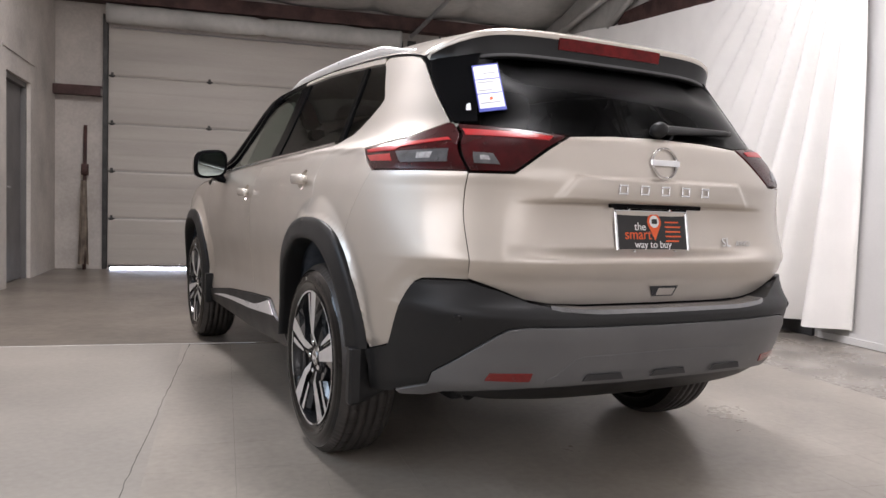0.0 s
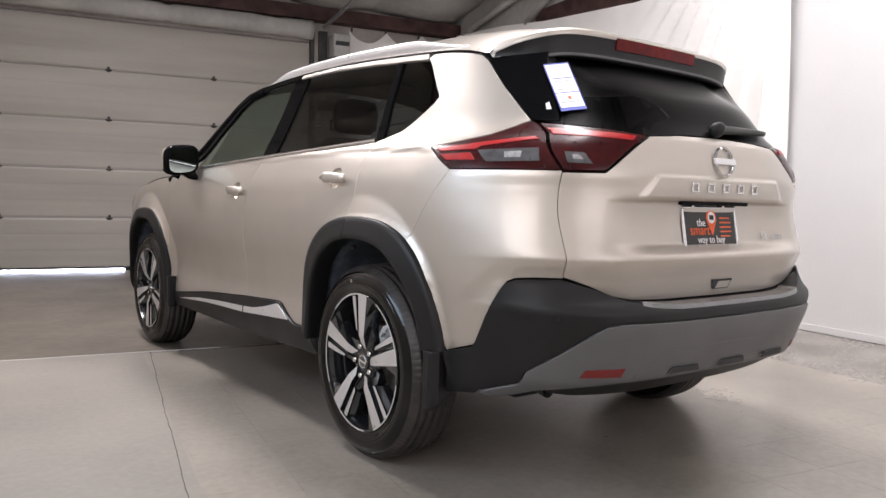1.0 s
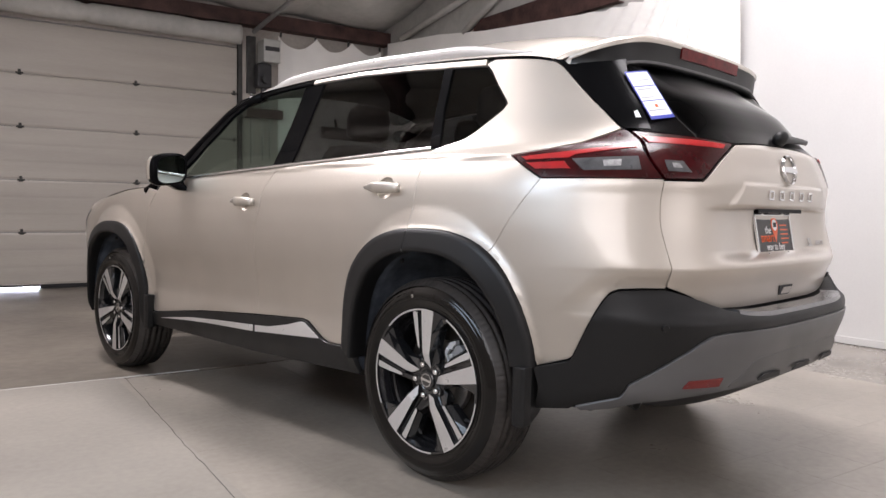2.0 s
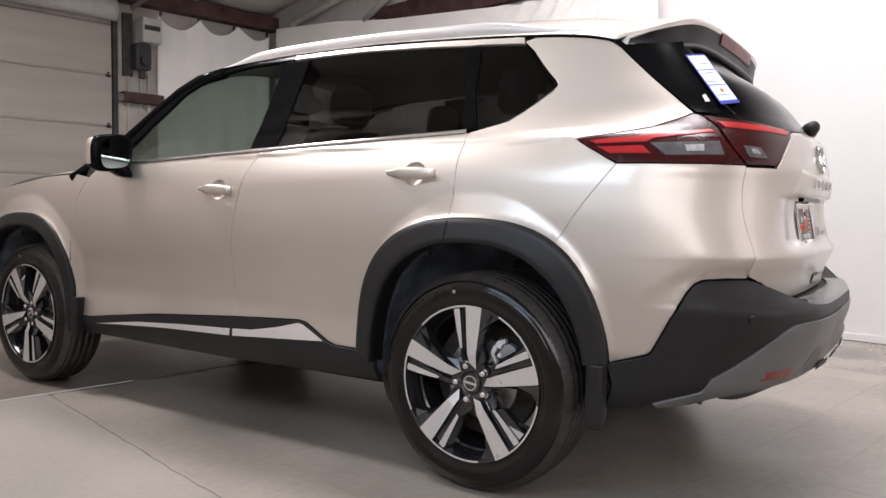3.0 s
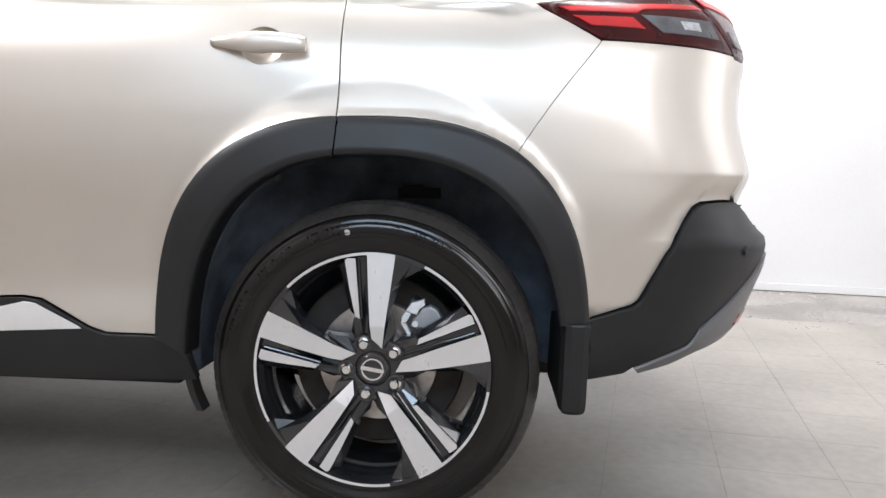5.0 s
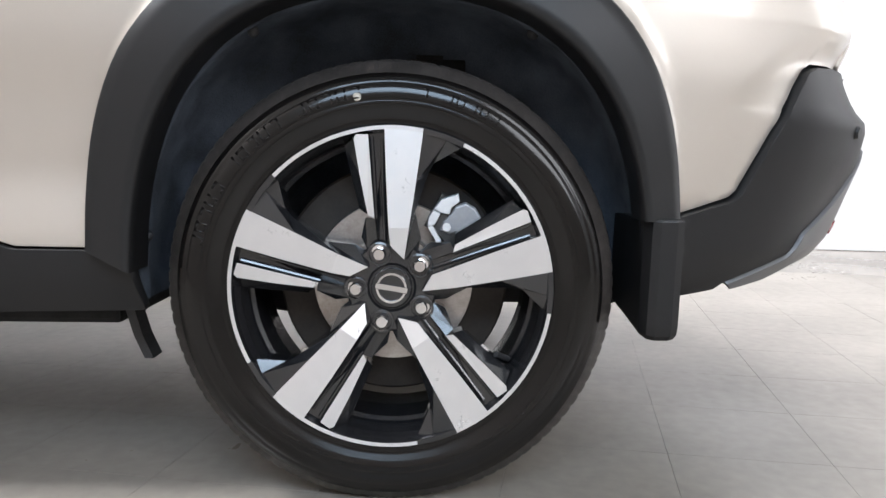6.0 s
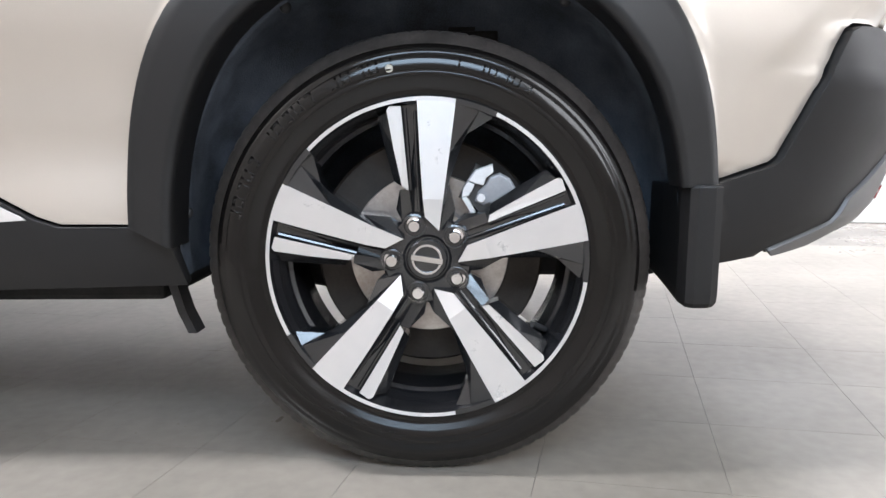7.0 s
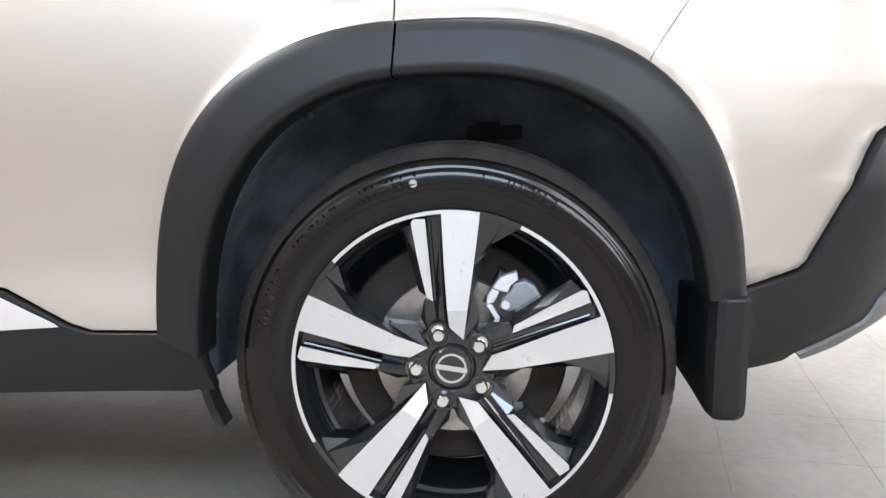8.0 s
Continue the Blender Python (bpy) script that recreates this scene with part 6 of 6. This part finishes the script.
for s in (-1, 1):
    bm = bmesh.new()
    rings = []
    for k in np.linspace(0, 2 * math.pi, 24, endpoint=False):
        c, t = math.cos(k), math.sin(k)
        rings.append([(s * 0.575 + r * c, y, z + r * t) for r, y, z in ((0.027, -0.50, 0.362), (0.027, -0.62, 0.360), (0.027, -0.66, 0.350), (0.024, -0.66, 0.350), (0.024, -0.58, 0.360))])
    add_loft(bm, rings + [rings[0]], False)
    bmesh.ops.recalc_face_normals(bm, faces=bm.faces)
    part("exhaust_pipe", bm, DARK_STEEL, car, "dark steel exhaust tail pipe", smooth=True)

# ---- handles and mirrors ----
for mirror in (False, True):
    s = -1 if mirror else 1
    for y0, z in CUPS:
        c = Vector(skin(y0 + 0.1, z))
        handle = new("door_handle")
        handle.parent = car
        handle["label"] = "champagne door handle over a dark finger cup"
        bm = bmesh.new()
        rings = []
        for t in np.linspace(0, 1, 19):
            y = y0 + 0.205 * t
            h = 0.0205 * float((0.80 + 0.20 * step(0, 0.35, t)) * step(-0.12, 0.03, t) * (1 - step(0.55, 1.06, t) * 0.62))
            out = 0.014 + 0.030 * math.sin(min(1, 0.45 + t * 2.2) * math.pi / 2) * (1 - 0.92 * step(0.55, 1.0, t))
            cx = skin(y, z)[0]
            rings.append([(s * (cx - out + dx), y, z + 0.006 * t + dz) for dx, dz in ((0.022, -h), (0.006, -h), (0.0, -h * 0.45), (0.0, h * 0.5), (0.006, h), (0.022, h))])
        add_loft(bm, rings, True, True)
        bmesh.ops.recalc_face_normals(bm, faces=bm.faces)
        part("grip", bm, PAINT, handle, smooth=True)
        # cup behind the grip
        bm = bmesh.new()
        rings = []
        for r, d in ((1.0, 0.0), (0.98, -0.004), (0.86, -0.014), (0.55, -0.021), (0.02, -0.022)):
            rings.append([(s * skin(y, zz, d)[0], y, zz) for y, zz in cup_ring(y0, z, r)])
        add_loft(bm, rings, True)
        bmesh.ops.recalc_face_normals(bm, faces=bm.faces)
        bmesh.ops.reverse_faces(bm, faces=bm.faces)
        part("finger_cup", bm, PAINT, handle, smooth=True)
    mir = new("door_mirror")
    mir.parent = car
    mir["label"] = "black and champagne door mirror"
    bm = bmesh.new()
    rings = []
    for y, k in ((1.842, 0.90), (1.846, 0.97), (1.87, 1.0), (1.90, 0.97), (1.93, 0.85), (1.955, 0.6), (1.965, 0.25)):
        ring = []
        for t in np.linspace(0, 2 * math.pi, 28, endpoint=False):
            c, q = math.cos(t), math.sin(t)
            n = 3.6
            r = (abs(c) ** n + abs(q) ** n) ** (-1 / n)
            ring.append((s * (-0.962 + 0.098 * k * r * c), y, 1.166 + 0.010 * c + 0.084 * k * r * q))
        rings.append(ring)
    add_loft(bm, rings, True, True)
    bmesh.ops.recalc_face_normals(bm, faces=bm.faces)
    part("housing", bm, GLOSS_BLACK, mir, "gloss black mirror housing", smooth=True)
    bm = bmesh.new()
    caps = []
    for y, k in ((1.868, 0.99), (1.870, 1.012), (1.90, 1.0), (1.935, 0.88), (1.962, 0.6), (1.972, 0.2)):
        ring = []
        for t in np.linspace(0.75 * math.pi, 1.16 * math.pi, 16):
            c, q = math.cos(t), math.sin(t)
            r = (abs(c) ** 3.6 + abs(q) ** 3.6) ** (-1 / 3.6)
            ring.append((s * (-0.962 + 0.098 * k * r * c), y, 1.166 + 0.010 * c + 0.084 * k * r * q))
        caps.append(ring)
    add_loft(bm, caps, False)
    bmesh.ops.recalc_face_normals(bm, faces=bm.faces)
    part("mirror_cap", bm, PAINT, mir, "champagne mirror cap", smooth=True)
    bm = bmesh.new()
    ring = []
    for t in np.linspace(0, 2 * math.pi, 28, endpoint=False):
        c, q = math.cos(t), math.sin(t)
        r = (abs(c) ** 3.6 + abs(q) ** 3.6) ** (-1 / 3.6)
        ring.append(bm.verts.new((s * (-0.962 + 0.080 * r * c), 1.8250 + 0.014 * r * c - 0.004 * r * q, 1.164 + 0.010 * c + 0.068 * r * q)))
    bm.faces.new(ring)
    part("mirror_glass", bm, MIRROR, mir, "mirror glass")
    bm = bmesh.new()
    add_loft(bm, [[(s * (x + dx), y + dy, z) for dx, dy in ((-w, -0.03), (w, -0.03), (w, 0.04), (-w, 0.04))] for x, y, z, w in ((-0.83, 1.86, 1.055, 0.03), (-0.875, 1.86, 1.062, 0.035), (-0.915, 1.87, 1.085, 0.035), (-0.935, 1.88, 1.12, 0.045))], True, True)
    bmesh.ops.recalc_face_normals(bm, faces=bm.faces)
    part("mirror_foot", bm, GLOSS_BLACK, mir, smooth=True)
    # roof rail
    bm = bmesh.new()
    rings = []
    for t in np.linspace(0, 1, 40):
        y = -0.24 + 1.78 * t
        x = 0.93 * abs(plain(at_y(y, roof_edge(y)), roof_edge(y))[0])
        z = roof_z(x, y)
        h = 0.036 * float(step(0, 0.22, t) * (1 - step(0.85, 1.0, t))) + 0.001
        rings.append([(-s * (x + dx), y, z + dz) for dx, dz in ((0.018, -0.012), (0.016, h * 0.7), (0.010, h), (-0.006, h), (-0.014, h * 0.7), (-0.016, -0.004))])
    add_loft(bm, rings, True, True)
    bmesh.ops.recalc_face_normals(bm, faces=bm.faces)
    part("roof_rail", bm, SATIN, car, "satin silver roof rail", smooth=True)

# ---- cabin ----
def seat(name, x, y, w, label, rests):
    st = new(name)
    st.parent = car
    st["label"] = label
    bm = bmesh.new()
    add_loft(bm, [[(x + u * w * k, y + v, z) for u, v in ((-1, -0.20), (1, -0.20), (1.04, 0.28), (-1.04, 0.28))] for z, k in ((0.55, 0.9), (0.62, 1.0), (0.70, 1.0), (0.73, 0.9))], True, True)
    bmesh.ops.recalc_face_normals(bm, faces=bm.faces)
    part("cushion", bm, SEAT, st, smooth=True)
    bm = bmesh.new()
    add_loft(bm, [[(x + u * w * k, y + v + lean, z) for u, v in ((-1, -0.06), (-0.6, -0.09), (0.6, -0.09), (1, -0.06), (1, 0.05), (0.7, 0.03), (-0.7, 0.03), (-1, 0.05))] for z, k, lean in ((0.66, 0.92, -0.16), (0.85, 1.0, -0.20), (1.05, 1.0, -0.25), (1.20, 0.9, -0.29), (1.27, 0.72, -0.31))], True, True)
    bmesh.ops.recalc_face_normals(bm, faces=bm.faces)
    part("backrest", bm, SEAT, st, smooth=True)
    for rx in rests:
        bm = bmesh.new()
        add_loft(bm, [[(rx + 0.13 * k * math.cos(t), y - 0.33 - 0.02 * q + 0.05 * k * math.sin(t), 1.30 + 0.17 * q) for t in np.linspace(0, 2 * math.pi, 16, endpoint=False)] for q, k in ((0, 0.7), (0.15, 0.95), (0.6, 1.0), (0.9, 0.85), (1.0, 0.5))], True, True)
        bmesh.ops.recalc_face_normals(bm, faces=bm.faces)
        part("headrest", bm, SEAT, st, smooth=True)


seat("front_seat", -0.37, 1.30, 0.24, "grey leather front seat", (-0.37,))
seat("front_seat", 0.37, 1.30, 0.24, "grey leather front seat", (0.37,))
seat("rear_bench", 0.0, 0.45, 0.49, "grey leather rear bench", (-0.38, 0.0, 0.38))
bm = bmesh.new()
add_loft(bm, [[(x, y, z) for y, z in ((1.86, 0.70), (1.84, 0.95), (1.92, 1.06), (2.2, 1.08), (2.32, 1.02), (2.32, 0.70))] for x in (-0.72, -0.4, 0.0, 0.4, 0.72)], True, True)
bmesh.ops.recalc_face_normals(bm, faces=bm.faces)
part("dashboard", bm, TRIM_DARK, car, "dark dashboard")
bm = bmesh.new()
add_tube(bm, [Matrix.Translation((-0.37, 1.78, 1.02)) @ pose(0, 0, 0, 65, 0, 0) @ Vector((0.185 * math.cos(k), 0.185 * math.sin(k), 0)) for k in np.linspace(0, 2 * math.pi, 33)], 0.016, 8)
part("steering_wheel", bm, TRIM_DARK, car, "dark steering wheel", smooth=True)
part("cabin_floor", box((-0.80, 0.50, 0.445), (0.80, 2.22, 0.50), 0.01), TRIM_DARK, car)
part("load_floor", box((-0.52, -0.74, 0.70), (0.52, 0.0, 0.74), 0.01), TRIM_DARK, car, "dark load floor")
part("headliner", grid_mesh("headliner", lambda t, y: tuple(np.array(roof_point(t * 0.97, y)) - (0, 0, 0.03)), list(np.linspace(-1, 1, 15)), list(np.linspace(1.66, -0.40, 12)), SEAT), None, car, "pale headliner")
for sd in (1, -1):
    part("door_trim", box((-0.79 * sd - 0.01, 0.52, 0.50), (-0.79 * sd + 0.01, 2.05, 1.12), 0.01), TRIM_DARK, car)
    part("load_trim", box((-0.66 * sd - 0.01, -0.60, 0.90), (-0.66 * sd + 0.01, 0.50, 1.16), 0.01), TRIM_DARK, car)
bm = add_tube(bmesh.new(), [(0, 1.72, 1.50), (0, 1.70, 1.43)], 0.01, 6)
add_box(bm, (-0.12, 1.68, 1.38), (0.12, 1.70, 1.45), 0.008)
part("inside_mirror", bm, TRIM_DARK, car, "dark inside mirror")

# ---- floor tiles: 12 inch squares where the camera comes close ----
TILE_BED = material("tile_bed_grime", (0.11, 0.096, 0.082), 0.7, 0, 0.3, 9, 60, 0.1, 0.001)
TILE = material("vinyl_tile", (0.298, 0.268, 0.230), 0.30, 0, 0.16, 1.3, 30, 0.03, 0.002, at_place=True)
structure("tile_bed", box((-1.47, -3.09, -0.0029), (2.19, 2.095, -0.0021)), TILE_BED, "dark grimy bed between the floor tiles", "floor", BLD)
tile_me = to_mesh("floor_tile", box((-0.1521, -0.1521, -0.0020), (0.1521, 0.1521, 0.0)), [TILE], smooth=False)
for i in range(12):
    for j in range(17):
        tile = part("floor_tile", tile_me, None, floor_east)
        tile.matrix_local = Matrix.Translation((-1.47 + 0.1521 + 0.305 * i, -2.9375 + 0.305 * j, 0.0))
